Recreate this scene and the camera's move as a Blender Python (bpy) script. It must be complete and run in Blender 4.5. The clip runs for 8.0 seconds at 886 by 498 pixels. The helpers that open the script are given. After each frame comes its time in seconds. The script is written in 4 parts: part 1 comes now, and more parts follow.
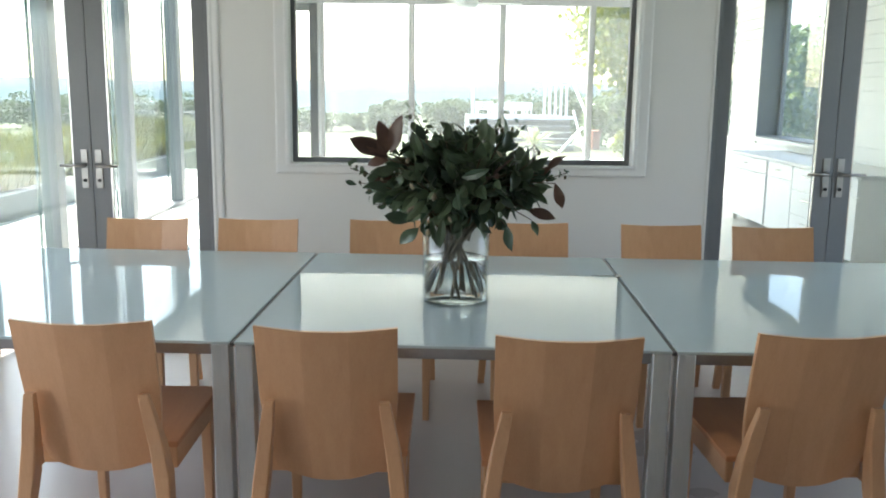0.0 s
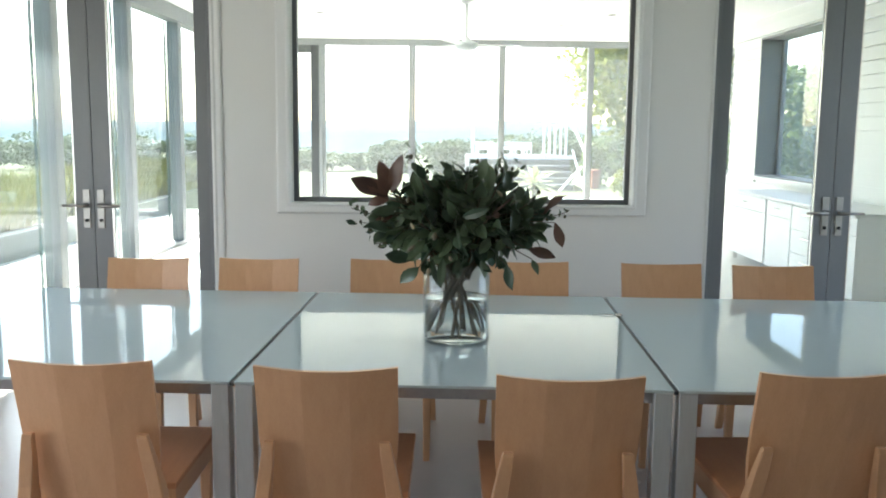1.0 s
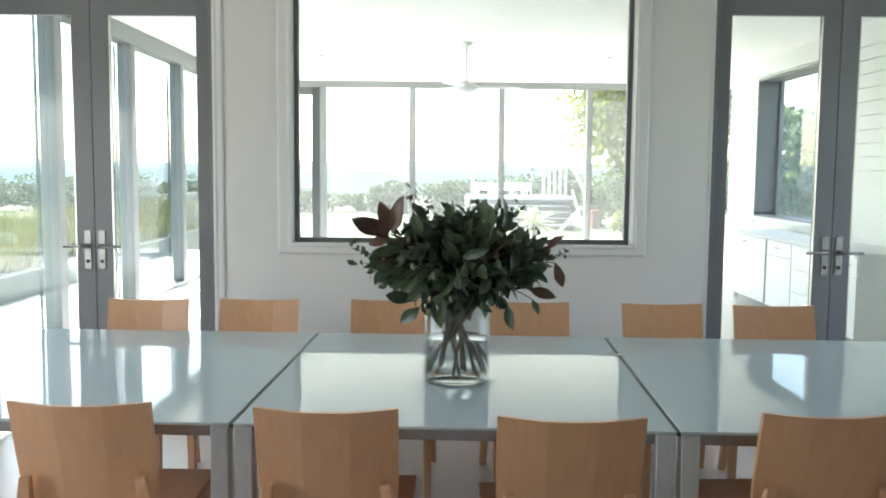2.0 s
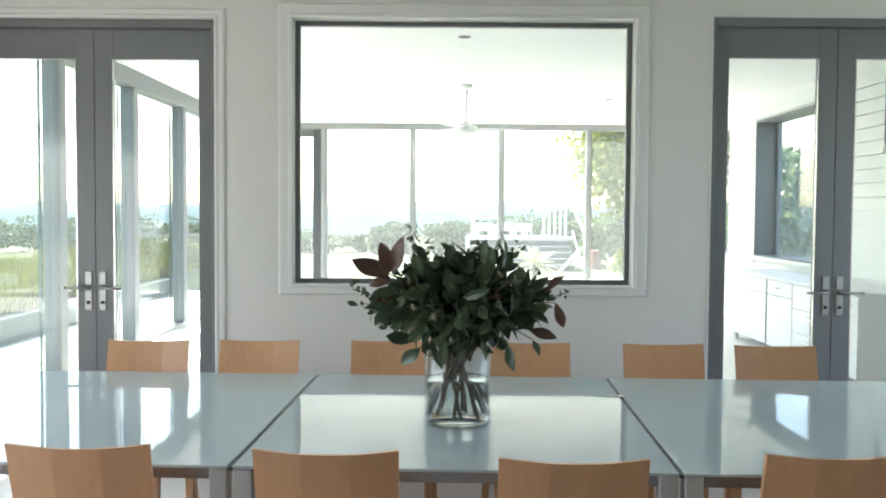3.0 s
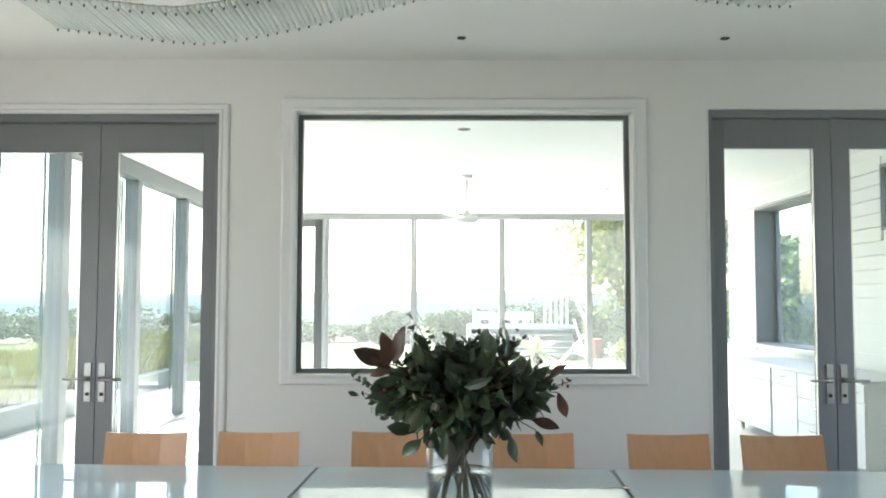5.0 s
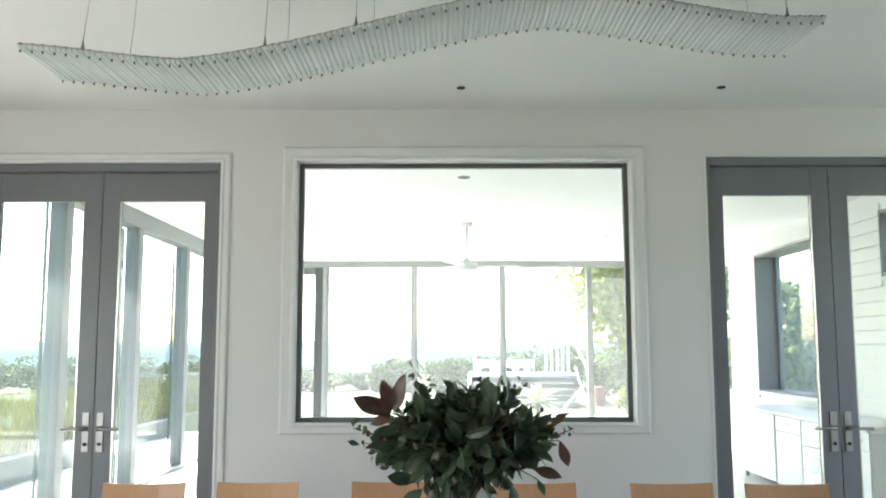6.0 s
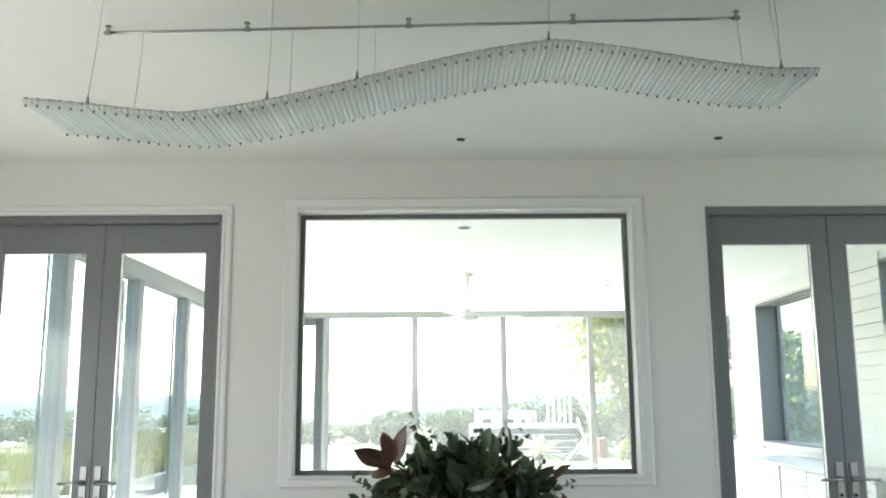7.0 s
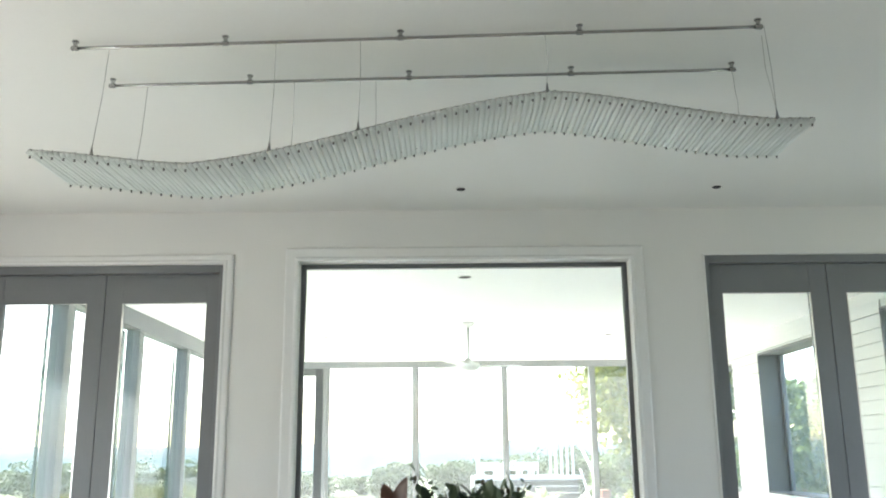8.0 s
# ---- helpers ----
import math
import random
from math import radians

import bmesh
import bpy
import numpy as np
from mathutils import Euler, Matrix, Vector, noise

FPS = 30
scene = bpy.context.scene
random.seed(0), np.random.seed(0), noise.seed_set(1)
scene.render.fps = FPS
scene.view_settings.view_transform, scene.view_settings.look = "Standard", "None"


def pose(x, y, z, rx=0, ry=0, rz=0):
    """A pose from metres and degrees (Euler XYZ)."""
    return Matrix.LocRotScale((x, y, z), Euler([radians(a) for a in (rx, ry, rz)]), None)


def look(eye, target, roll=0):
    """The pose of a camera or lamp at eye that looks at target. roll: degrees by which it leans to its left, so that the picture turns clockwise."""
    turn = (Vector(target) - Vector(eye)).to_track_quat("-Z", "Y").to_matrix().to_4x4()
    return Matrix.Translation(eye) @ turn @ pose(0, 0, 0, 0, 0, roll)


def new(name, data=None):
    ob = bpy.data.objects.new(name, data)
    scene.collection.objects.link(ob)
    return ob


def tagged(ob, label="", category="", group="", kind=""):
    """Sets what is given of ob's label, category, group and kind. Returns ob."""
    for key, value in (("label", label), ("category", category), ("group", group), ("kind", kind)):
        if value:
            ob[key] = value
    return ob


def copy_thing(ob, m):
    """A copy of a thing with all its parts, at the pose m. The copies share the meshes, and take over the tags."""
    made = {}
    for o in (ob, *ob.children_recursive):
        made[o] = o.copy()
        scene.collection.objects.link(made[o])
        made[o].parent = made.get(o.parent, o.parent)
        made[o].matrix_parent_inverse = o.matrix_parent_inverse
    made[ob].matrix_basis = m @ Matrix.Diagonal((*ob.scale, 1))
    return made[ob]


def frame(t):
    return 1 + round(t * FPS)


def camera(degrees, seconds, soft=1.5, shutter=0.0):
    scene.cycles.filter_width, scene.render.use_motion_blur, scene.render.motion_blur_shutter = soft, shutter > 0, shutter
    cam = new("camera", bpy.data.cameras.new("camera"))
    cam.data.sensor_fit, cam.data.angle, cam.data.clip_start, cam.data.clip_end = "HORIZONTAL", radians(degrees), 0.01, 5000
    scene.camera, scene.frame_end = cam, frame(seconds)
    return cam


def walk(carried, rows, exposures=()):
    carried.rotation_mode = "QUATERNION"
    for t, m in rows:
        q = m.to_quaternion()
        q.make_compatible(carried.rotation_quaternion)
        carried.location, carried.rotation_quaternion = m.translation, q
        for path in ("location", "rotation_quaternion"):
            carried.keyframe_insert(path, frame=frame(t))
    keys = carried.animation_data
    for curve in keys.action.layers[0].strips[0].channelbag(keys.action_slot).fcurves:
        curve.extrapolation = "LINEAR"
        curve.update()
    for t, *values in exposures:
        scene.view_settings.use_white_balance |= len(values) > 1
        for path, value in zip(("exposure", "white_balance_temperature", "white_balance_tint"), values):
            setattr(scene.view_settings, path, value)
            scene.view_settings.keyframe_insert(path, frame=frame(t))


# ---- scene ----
# ---------------------------------------------------------------- camera
EYE, ARM = 1.54, 0.133  # height of the lens; the lens rides this far above the tilt axis of the tripod head
cam = camera(53.66, 8.0, soft=1.9)
# seconds, pitch, yaw, roll of a tilting tripod head
ROWS = [
    (0.0, -10.23, -0.18, 0.72),
    (0.5, -8.96, -0.14, 0.65),
    (1.0, -7.67, -0.12, 0.61),
    (1.5, -6.34, -0.09, 0.56),
    (3.0, -2.38, -0.02, 0.39),
    (3.5, -0.96, 0.03, 0.32),
    (4.0, 0.43, 0.05, 0.25),
    (4.5, 1.91, 0.06, 0.18),
    (6.0, 6.55, 0.09, -0.07),
    (6.5, 8.14, 0.10, -0.19),
    (7.0, 9.84, 0.11, -0.31),
    (7.5, 11.45, 0.12, -0.43),
    (8.0, 13.06, 0.12, -0.48),
]
EXPOSURES = [(0.0, 2.40), (3.0, 2.47), (8.0, 2.55)]
walk(cam, [(t, pose(0, -ARM * math.sin(radians(p)), EYE + ARM * (math.cos(radians(p)) - 1), 90 + p, 0, y) @ pose(0, 0, 0, 0, 0, r)) for t, p, y, r in ROWS], EXPOSURES)

# ---------------------------------------------------------------- world and light
SUN_EL, SUN_AZ = 48.0, -25.0  # degrees; azimuth clockwise from the +y axis
world = bpy.data.worlds.new("sky")
scene.world = world
world.use_nodes = True
wn = world.node_tree
sky = wn.nodes.new("ShaderNodeTexSky")
sky.sky_type = "NISHITA"
sky.sun_disc = False
sky.sun_elevation = radians(SUN_EL)
sky.sun_rotation = radians(SUN_AZ)
sky.dust_density = 2.0
wn.links.new(sky.outputs[0], wn.nodes["Background"].inputs[0])
wn.nodes["Background"].inputs[1].default_value = 0.15

sun_dir = Vector((math.sin(radians(SUN_AZ)) * math.cos(radians(SUN_EL)), math.cos(radians(SUN_AZ)) * math.cos(radians(SUN_EL)), math.sin(radians(SUN_EL))))
sun = new("sun", bpy.data.lights.new("sun", "SUN"))
sun.data.energy, sun.data.angle, sun.data.color = 5.0, radians(0.5), (1.0, 0.95, 0.87)
sun.matrix_world = look(sun_dir * 50, (0, 0, 0))


def window_light(name, eye, target, w, h, power, color=(0.94, 0.97, 0.98)):
    la = bpy.data.lights.new(name, "AREA")
    la.shape, la.size, la.size_y, la.energy, la.color = "RECTANGLE", w, h, power, color
    ob = new(name, la)
    ob.matrix_world = look(eye, target)
    return ob


# daylight through the west side opening of the dining room
window_light("skylight_west_opening", (-3.68, 2.2, 1.25), (0, 2.8, 0.5), 3.4, 1.8, 9.8)
# added fill lamp on the east side, where no source is known
window_light("fill_light_east", (4.28, 3.9, 1.6), (0, 3.6, 1.0), 2.2, 2.0, 3.4, (0.80, 0.92, 1.0))

# ---------------------------------------------------------------- materials
def material(name):
    m = bpy.data.materials.new(name)
    m.use_nodes = True
    return m, m.node_tree.nodes, m.node_tree.links, m.node_tree.nodes["Principled BSDF"]


def surface(name, c1, c2, rough=0.5, scale=8.0, metal=0.0, bump=0.1, fine=60.0, stretch=(1, 1, 1), rough2=None, coat=0.0, island=0.0, dist=0.01):
    """Two-scale varied surface in object coordinates."""
    m, n, l, b = material(name)
    tc = n.new("ShaderNodeTexCoord")
    mp = n.new("ShaderNodeMapping")
    mp.inputs["Scale"].default_value = stretch
    l.new(tc.outputs["Object"], mp.inputs[0])
    n1 = n.new("ShaderNodeTexNoise")
    n1.inputs["Scale"].default_value, n1.inputs["Detail"].default_value = scale, 5
    n2 = n.new("ShaderNodeTexNoise")
    n2.inputs["Scale"].default_value, n2.inputs["Detail"].default_value = fine, 4
    l.new(mp.outputs[0], n1.inputs["Vector"]); l.new(mp.outputs[0], n2.inputs["Vector"])
    add = n.new("ShaderNodeMath"); add.operation = "MULTIPLY_ADD"
    add.inputs[1].default_value = 0.45
    l.new(n2.outputs[0], add.inputs[0])
    half = n.new("ShaderNodeMath"); half.operation = "MULTIPLY"; half.inputs[1].default_value = 0.55
    l.new(n1.outputs[0], half.inputs[0]); l.new(half.outputs[0], add.inputs[2])
    ramp = n.new("ShaderNodeValToRGB")
    ramp.color_ramp.elements[0].position, ramp.color_ramp.elements[1].position = 0.28, 0.72
    ramp.color_ramp.elements[0].color, ramp.color_ramp.elements[1].color = (*c1, 1), (*c2, 1)
    l.new(add.outputs[0], ramp.inputs[0])
    out = ramp.outputs[0]
    if island:
        info = n.new("ShaderNodeObjectInfo")
        geo = n.new("ShaderNodeNewGeometry")
        s = n.new("ShaderNodeMath"); s.operation = "ADD"
        l.new(info.outputs["Random"], s.inputs[0]); l.new(geo.outputs["Random Per Island"], s.inputs[1])
        fr = n.new("ShaderNodeMath"); fr.operation = "FRACT"; l.new(s.outputs[0], fr.inputs[0])
        rg = n.new("ShaderNodeMapRange")
        rg.inputs["To Min"].default_value, rg.inputs["To Max"].default_value = 1 - island, 1 + island
        l.new(fr.outputs[0], rg.inputs["Value"])
        hs = n.new("ShaderNodeHueSaturation")
        l.new(out, hs.inputs["Color"]); l.new(rg.outputs[0], hs.inputs["Value"])
        out = hs.outputs[0]
    l.new(out, b.inputs["Base Color"])
    b.inputs["Metallic"].default_value = metal
    rr = n.new("ShaderNodeMapRange")
    rr.inputs["To Min"].default_value, rr.inputs["To Max"].default_value = rough, rough2 if rough2 is not None else min(1, rough * 1.25)
    l.new(n1.outputs[0], rr.inputs["Value"]); l.new(rr.outputs[0], b.inputs["Roughness"])
    b.inputs["Coat Weight"].default_value = coat
    b.inputs["Coat Roughness"].default_value = 0.15
    if bump:
        bp = n.new("ShaderNodeBump")
        bp.inputs["Strength"].default_value, bp.inputs["Distance"].default_value = bump, dist
        l.new(add.outputs[0], bp.inputs["Height"]); l.new(bp.outputs[0], b.inputs["Normal"])
    return m


def pane_glass(name, tint=(0.96, 0.985, 0.98), gloss=0.03):
    """Thin window glass: clear, with Fresnel gloss."""
    m, n, l, b = material(name)
    n.remove(b)
    tr = n.new("ShaderNodeBsdfTransparent"); tr.inputs[0].default_value = (*tint, 1)
    gl = n.new("ShaderNodeBsdfGlossy"); gl.inputs["Roughness"].default_value = 0.01
    lw = n.new("ShaderNodeLayerWeight"); lw.inputs[0].default_value = 0.5
    pw5 = n.new("ShaderNodeMath"); pw5.operation = "POWER"; pw5.inputs[1].default_value = 5
    l.new(lw.outputs["Facing"], pw5.inputs[0])
    fr = n.new("ShaderNodeMath"); fr.operation = "MULTIPLY_ADD"; fr.inputs[1].default_value, fr.inputs[2].default_value = 0.9, gloss
    l.new(pw5.outputs[0], fr.inputs[0])
    mx = n.new("ShaderNodeMixShader")
    l.new(fr.outputs[0], mx.inputs[0]); l.new(tr.outputs[0], mx.inputs[1]); l.new(gl.outputs[0], mx.inputs[2])
    l.new(mx.outputs[0], n["Material Output"].inputs[0])
    return m


def clear_glass(name, ior=1.5, color=(1, 1, 1), rough=0.0):
    m, n, l, b = material(name)
    b.inputs["Base Color"].default_value = (*color, 1)
    b.inputs["Roughness"].default_value = rough
    b.inputs["Transmission Weight"].default_value = 1.0
    b.inputs["IOR"].default_value = ior
    return m


M_WALL = surface("wall_paint", (0.735, 0.73, 0.70), (0.775, 0.77, 0.74), 0.55, 1.3, bump=0.03, fine=90)
M_CEIL = surface("ceiling_paint", (0.75, 0.75, 0.715), (0.78, 0.78, 0.745), 0.7, 1.0, bump=0.02, fine=80)
M_SUNCEIL = surface("sunroom_ceiling_paint", (0.83, 0.83, 0.81), (0.86, 0.86, 0.84), 0.7, 1.0, bump=0.02, fine=80)
M_TRIM = surface("trim_paint", (0.76, 0.76, 0.74), (0.80, 0.80, 0.78), 0.35, 2.0, bump=0.02)
M_DOOR = surface("charcoal_paint", (0.175, 0.182, 0.19), (0.205, 0.212, 0.22), 0.35, 3.0, bump=0.03, fine=120)
M_FRAME = surface("window_frame_paint", (0.12, 0.128, 0.13), (0.15, 0.156, 0.16), 0.35, 4.0, bump=0.03)
M_POST = surface("pale_grey_metal", (0.17, 0.185, 0.195), (0.21, 0.225, 0.235), 0.4, 3.0, bump=0.03)
M_MULL = surface("aluminium_mullion", (0.23, 0.24, 0.245), (0.29, 0.30, 0.305), 0.35, 4.0, bump=0.02)
M_TEAL = surface("green_glass_edge", (0.045, 0.085, 0.08), (0.06, 0.11, 0.10), 0.2, 4.0, bump=0.0)
M_STEEL = surface("satin_steel", (0.62, 0.62, 0.60), (0.72, 0.72, 0.70), 0.22, 20.0, metal=1.0, bump=0.02)
M_HANDLE = surface("brushed_nickel", (0.33, 0.32, 0.305), (0.42, 0.41, 0.385), 0.38, 20.0, metal=1.0, bump=0.03, fine=150)
M_PIN = surface("dark_nickel", (0.20, 0.20, 0.19), (0.30, 0.30, 0.29), 0.35, 20.0, metal=1.0, bump=0.02)
M_RAIL = surface("polished_nickel", (0.36, 0.36, 0.35), (0.46, 0.46, 0.45), 0.2, 20.0, metal=1.0, bump=0.02)
M_ALU = surface("brushed_aluminium", (0.53, 0.575, 0.60), (0.63, 0.675, 0.70), 0.36, 6.0, metal=1.0, bump=0.03, fine=200, stretch=(1, 1, 0.1))
M_FLOOR = surface("pale_polished_floor", (0.52, 0.45, 0.42), (0.545, 0.475, 0.44), 0.24, 0.8, bump=0.0, fine=18, rough2=0.32)
M_SUNFLOOR = surface("pale_stone_floor", (0.72, 0.70, 0.66), (0.78, 0.76, 0.72), 0.4, 2.0, bump=0.05)
M_WOOD = surface("beech_veneer", (0.60, 0.330, 0.172), (0.68, 0.395, 0.215), 0.36, 4.0, bump=0.02, fine=30, stretch=(9, 9, 0.7), coat=0.15, island=0.05)
M_WOOD_H = surface("beech_seat", (0.53, 0.225, 0.105), (0.62, 0.29, 0.14), 0.38, 5.0, bump=0.04, fine=45, stretch=(9, 0.7, 9), coat=0.15, island=0.05)
M_APRON = surface("grey_anodised_aluminium", (0.30, 0.30, 0.31), (0.38, 0.38, 0.39), 0.26, 6.0, metal=1.0, bump=0.02)
M_STRIP = surface("dark_joint_strip", (0.045, 0.05, 0.055), (0.07, 0.075, 0.08), 0.35, 8.0, bump=0.02)
M_TOP = surface("white_backed_glass", (0.52, 0.62, 0.65), (0.54, 0.64, 0.67), 0.02, 1.5, bump=0.0, rough2=0.035)
M_TOP.node_tree.nodes["Principled BSDF"].inputs["Specular IOR Level"].default_value = 0.17
M_PANE = pane_glass("window_glass")
M_VEIL_FAR = pane_glass("veiled_far_glass")


def haze(m, amount):
    """Translucent veil in place of outdoor haze and glare; scatters light through the pane."""
    n, l = m.node_tree.nodes, m.node_tree.links
    veil = n.new("ShaderNodeBsdfTranslucent")
    veil.inputs[0].default_value = (0.86, 0.90, 0.90, 1)
    nz = n.new("ShaderNodeTexNoise")
    tc = n.new("ShaderNodeTexCoord")
    nz.inputs["Scale"].default_value = 1.2
    l.new(tc.outputs["Object"], nz.inputs["Vector"])
    mr = n.new("ShaderNodeMapRange")
    mr.inputs["To Min"].default_value, mr.inputs["To Max"].default_value = amount * 0.7, amount * 1.3
    l.new(nz.outputs[0], mr.inputs["Value"])
    mx = n.new("ShaderNodeMixShader")
    l.new(mr.outputs[0], mx.inputs[0])
    out = n["Material Output"].inputs[0]
    l.new(out.links[0].from_socket, mx.inputs[1]); l.new(veil.outputs[0], mx.inputs[2]); l.new(mx.outputs[0], out)


# pale veils laid over the view outside, strongest in the boxed side windows
haze(M_VEIL_FAR, 0.033)
M_VEIL_SIDE = pane_glass("veiled_side_glass")
haze(M_VEIL_SIDE, 0.09)
M_CLEAN = pane_glass("side_glass", (0.93, 0.975, 0.965))
haze(M_CLEAN, 0.008)
M_VASE = pane_glass("vase_glass", (0.97, 0.985, 0.98), 0.08)
M_WATER = clear_glass("vase_water", 1.33, (0.99, 1.0, 0.99))
M_ROD = clear_glass("glass_rod", 1.46, (0.98, 1.0, 0.985), 0.06)
_n, _l = M_ROD.node_tree.nodes, M_ROD.node_tree.links
_d = _n.new("ShaderNodeBsdfTranslucent"); _d.inputs[0].default_value = (0.95, 0.985, 0.955, 1)
_d2 = _n.new("ShaderNodeBsdfDiffuse"); _d2.inputs[0].default_value = (0.95, 0.985, 0.955, 1)
_s = _n.new("ShaderNodeMixShader"); _l.new(_d2.outputs[0], _s.inputs[1]); _l.new(_d.outputs[0], _s.inputs[2])
_s.inputs[0].default_value = 0.35
_m = _n.new("ShaderNodeMixShader"); _m.inputs[0].default_value = 0.84
_l.new(_n["Principled BSDF"].outputs[0], _m.inputs[1]); _l.new(_s.outputs[0], _m.inputs[2])
_l.new(_m.outputs[0], _n["Material Output"].inputs[0])
M_STEM = surface("stem_bark", (0.06, 0.045, 0.03), (0.13, 0.10, 0.055), 0.6, 30, bump=0.2, fine=120)
M_BOARD = surface("weatherboard_paint", (0.76, 0.77, 0.75), (0.81, 0.82, 0.80), 0.5, 2.0, bump=0.04, fine=60)
M_CAB = surface("white_cabinet_paint", (0.76, 0.77, 0.78), (0.80, 0.81, 0.82), 0.35, 2.0, bump=0.02)
M_WHITE = surface("white_enamel", (0.78, 0.79, 0.78), (0.82, 0.83, 0.82), 0.35, 5.0, bump=0.02)
M_DARK = surface("black_recess", (0.012, 0.012, 0.012), (0.025, 0.025, 0.025), 0.6, 20, bump=0.05)
M_PAVE = surface("pale_paving", (0.46, 0.45, 0.42), (0.54, 0.53, 0.49), 0.8, 1.2, bump=0.15, fine=30)
M_CONC = surface("concrete", (0.10, 0.11, 0.115), (0.14, 0.15, 0.155), 0.8, 2.5, bump=0.2, fine=40)
M_STEP = surface("weathered_deck_timber", (0.17, 0.17, 0.18), (0.25, 0.25, 0.26), 0.8, 3.0, bump=0.2, fine=40, stretch=(0.4, 4, 4), island=0.12)
M_LAWN = surface("lawn_and_field", (0.040, 0.060, 0.014), (0.092, 0.088, 0.032), 0.9, 0.09, bump=0.4, fine=3.0, dist=0.05)
M_SEA = surface("sea_water", (0.030, 0.060, 0.078), (0.040, 0.072, 0.090), 0.85, 0.02, bump=0.3, fine=0.3, dist=0.5)
M_SEA.node_tree.nodes["Principled BSDF"].inputs["Specular IOR Level"].default_value = 0.06
M_HILL = surface("far_coast", (0.030, 0.055, 0.075), (0.042, 0.068, 0.088), 0.9, 0.01, bump=0.2, fine=0.1)
M_BRICK = surface("red_brickwork", (0.26, 0.11, 0.08), (0.34, 0.16, 0.115), 0.85, 6, bump=0.3)


def leaf_material(name, top, under_mix, rough=0.35, trans=0.25):
    m, n, l, b = material(name)
    info = n.new("ShaderNodeObjectInfo"); geo = n.new("ShaderNodeNewGeometry")
    s = n.new("ShaderNodeMath"); s.operation = "ADD"
    l.new(info.outputs["Random"], s.inputs[0]); l.new(geo.outputs["Random Per Island"], s.inputs[1])
    fr = n.new("ShaderNodeMath"); fr.operation = "FRACT"; l.new(s.outputs[0], fr.inputs[0])
    ramp = n.new("ShaderNodeValToRGB")
    ramp.color_ramp.elements[0].color, ramp.color_ramp.elements[1].color = (*top, 1), (*under_mix, 1)
    l.new(fr.outputs[0], ramp.inputs[0])
    tc = n.new("ShaderNodeTexCoord"); nz = n.new("ShaderNodeTexNoise"); nz.inputs["Scale"].default_value = 25
    l.new(tc.outputs["Object"], nz.inputs["Vector"])
    hs = n.new("ShaderNodeHueSaturation"); mr = n.new("ShaderNodeMapRange")
    mr.inputs["To Min"].default_value, mr.inputs["To Max"].default_value = 0.7, 1.3
    l.new(nz.outputs[0], mr.inputs["Value"]); l.new(mr.outputs[0], hs.inputs["Value"]); l.new(ramp.outputs[0], hs.inputs["Color"])
    l.new(hs.outputs[0], b.inputs["Base Color"])
    b.inputs["Roughness"].default_value = rough
    tl = n.new("ShaderNodeBsdfTranslucent"); l.new(hs.outputs[0], tl.inputs[0])
    mx = n.new("ShaderNodeMixShader"); mx.inputs[0].default_value = trans
    l.new(b.outputs[0], mx.inputs[1]); l.new(tl.outputs[0], mx.inputs[2]); l.new(mx.outputs[0], n["Material Output"].inputs[0])
    return m


M_LEAF = leaf_material("magnolia_leaf", (0.034, 0.064, 0.040), (0.125, 0.175, 0.095), 0.30, 0.15)
M_BRONZE = leaf_material("bronze_leaf", (0.066, 0.036, 0.027), (0.135, 0.072, 0.050), 0.32, 0.2)
M_BUD = leaf_material("pale_bud", (0.20, 0.17, 0.12), (0.34, 0.30, 0.20), 0.5, 0.2)
M_BERRY = leaf_material("seed_sprig", (0.05, 0.05, 0.03), (0.11, 0.10, 0.05), 0.5, 0.1)
M_TREE = leaf_material("tree_foliage", (0.12, 0.17, 0.035), (0.36, 0.36, 0.075), 0.5, 0.5)
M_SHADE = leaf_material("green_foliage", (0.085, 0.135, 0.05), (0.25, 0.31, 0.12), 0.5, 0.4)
M_BUSH = leaf_material("coastal_bush", (0.075, 0.105, 0.05), (0.15, 0.18, 0.085), 0.6, 0.25)
M_GRASS = leaf_material("tall_grass", (0.042, 0.078, 0.008), (0.175, 0.155, 0.020), 0.6, 0.35)
M_YUCCA = leaf_material("pale_spiky_leaf", (0.35, 0.38, 0.2), (0.55, 0.55, 0.36), 0.5, 0.3)
M_BARK = surface("tree_bark", (0.10, 0.08, 0.06), (0.2, 0.17, 0.13), 0.9, 6, bump=0.5, fine=30)


# ---------------------------------------------------------------- building helpers
def finish(name, bm, mat, smooth=False):
    me = bpy.data.meshes.new(name)
    bmesh.ops.recalc_face_normals(bm, faces=bm.faces[:])
    bm.to_mesh(me)
    bm.free()
    me.materials.append(mat)
    if smooth:
        me.polygons.foreach_set("use_smooth", [True] * len(me.polygons))
    return me


def part(name, bm, mat, parent, label="", smooth=False):
    ob = new(name, finish(name, bm, mat, smooth))
    ob.parent = parent
    if label:
        ob["label"] = label
    return ob


def thing(name, at, label, category, group="", kind="", rz=0.0):
    ob = new(name)
    ob.empty_display_size = 0.1
    ob.matrix_basis = pose(*at, 0, 0, rz)
    return tagged(ob, label, category, group, kind)


def structure(name, bm, mat, label, category, smooth=False):
    return tagged(new(name, finish(name, bm, mat, smooth)), label, category, kind="structure")


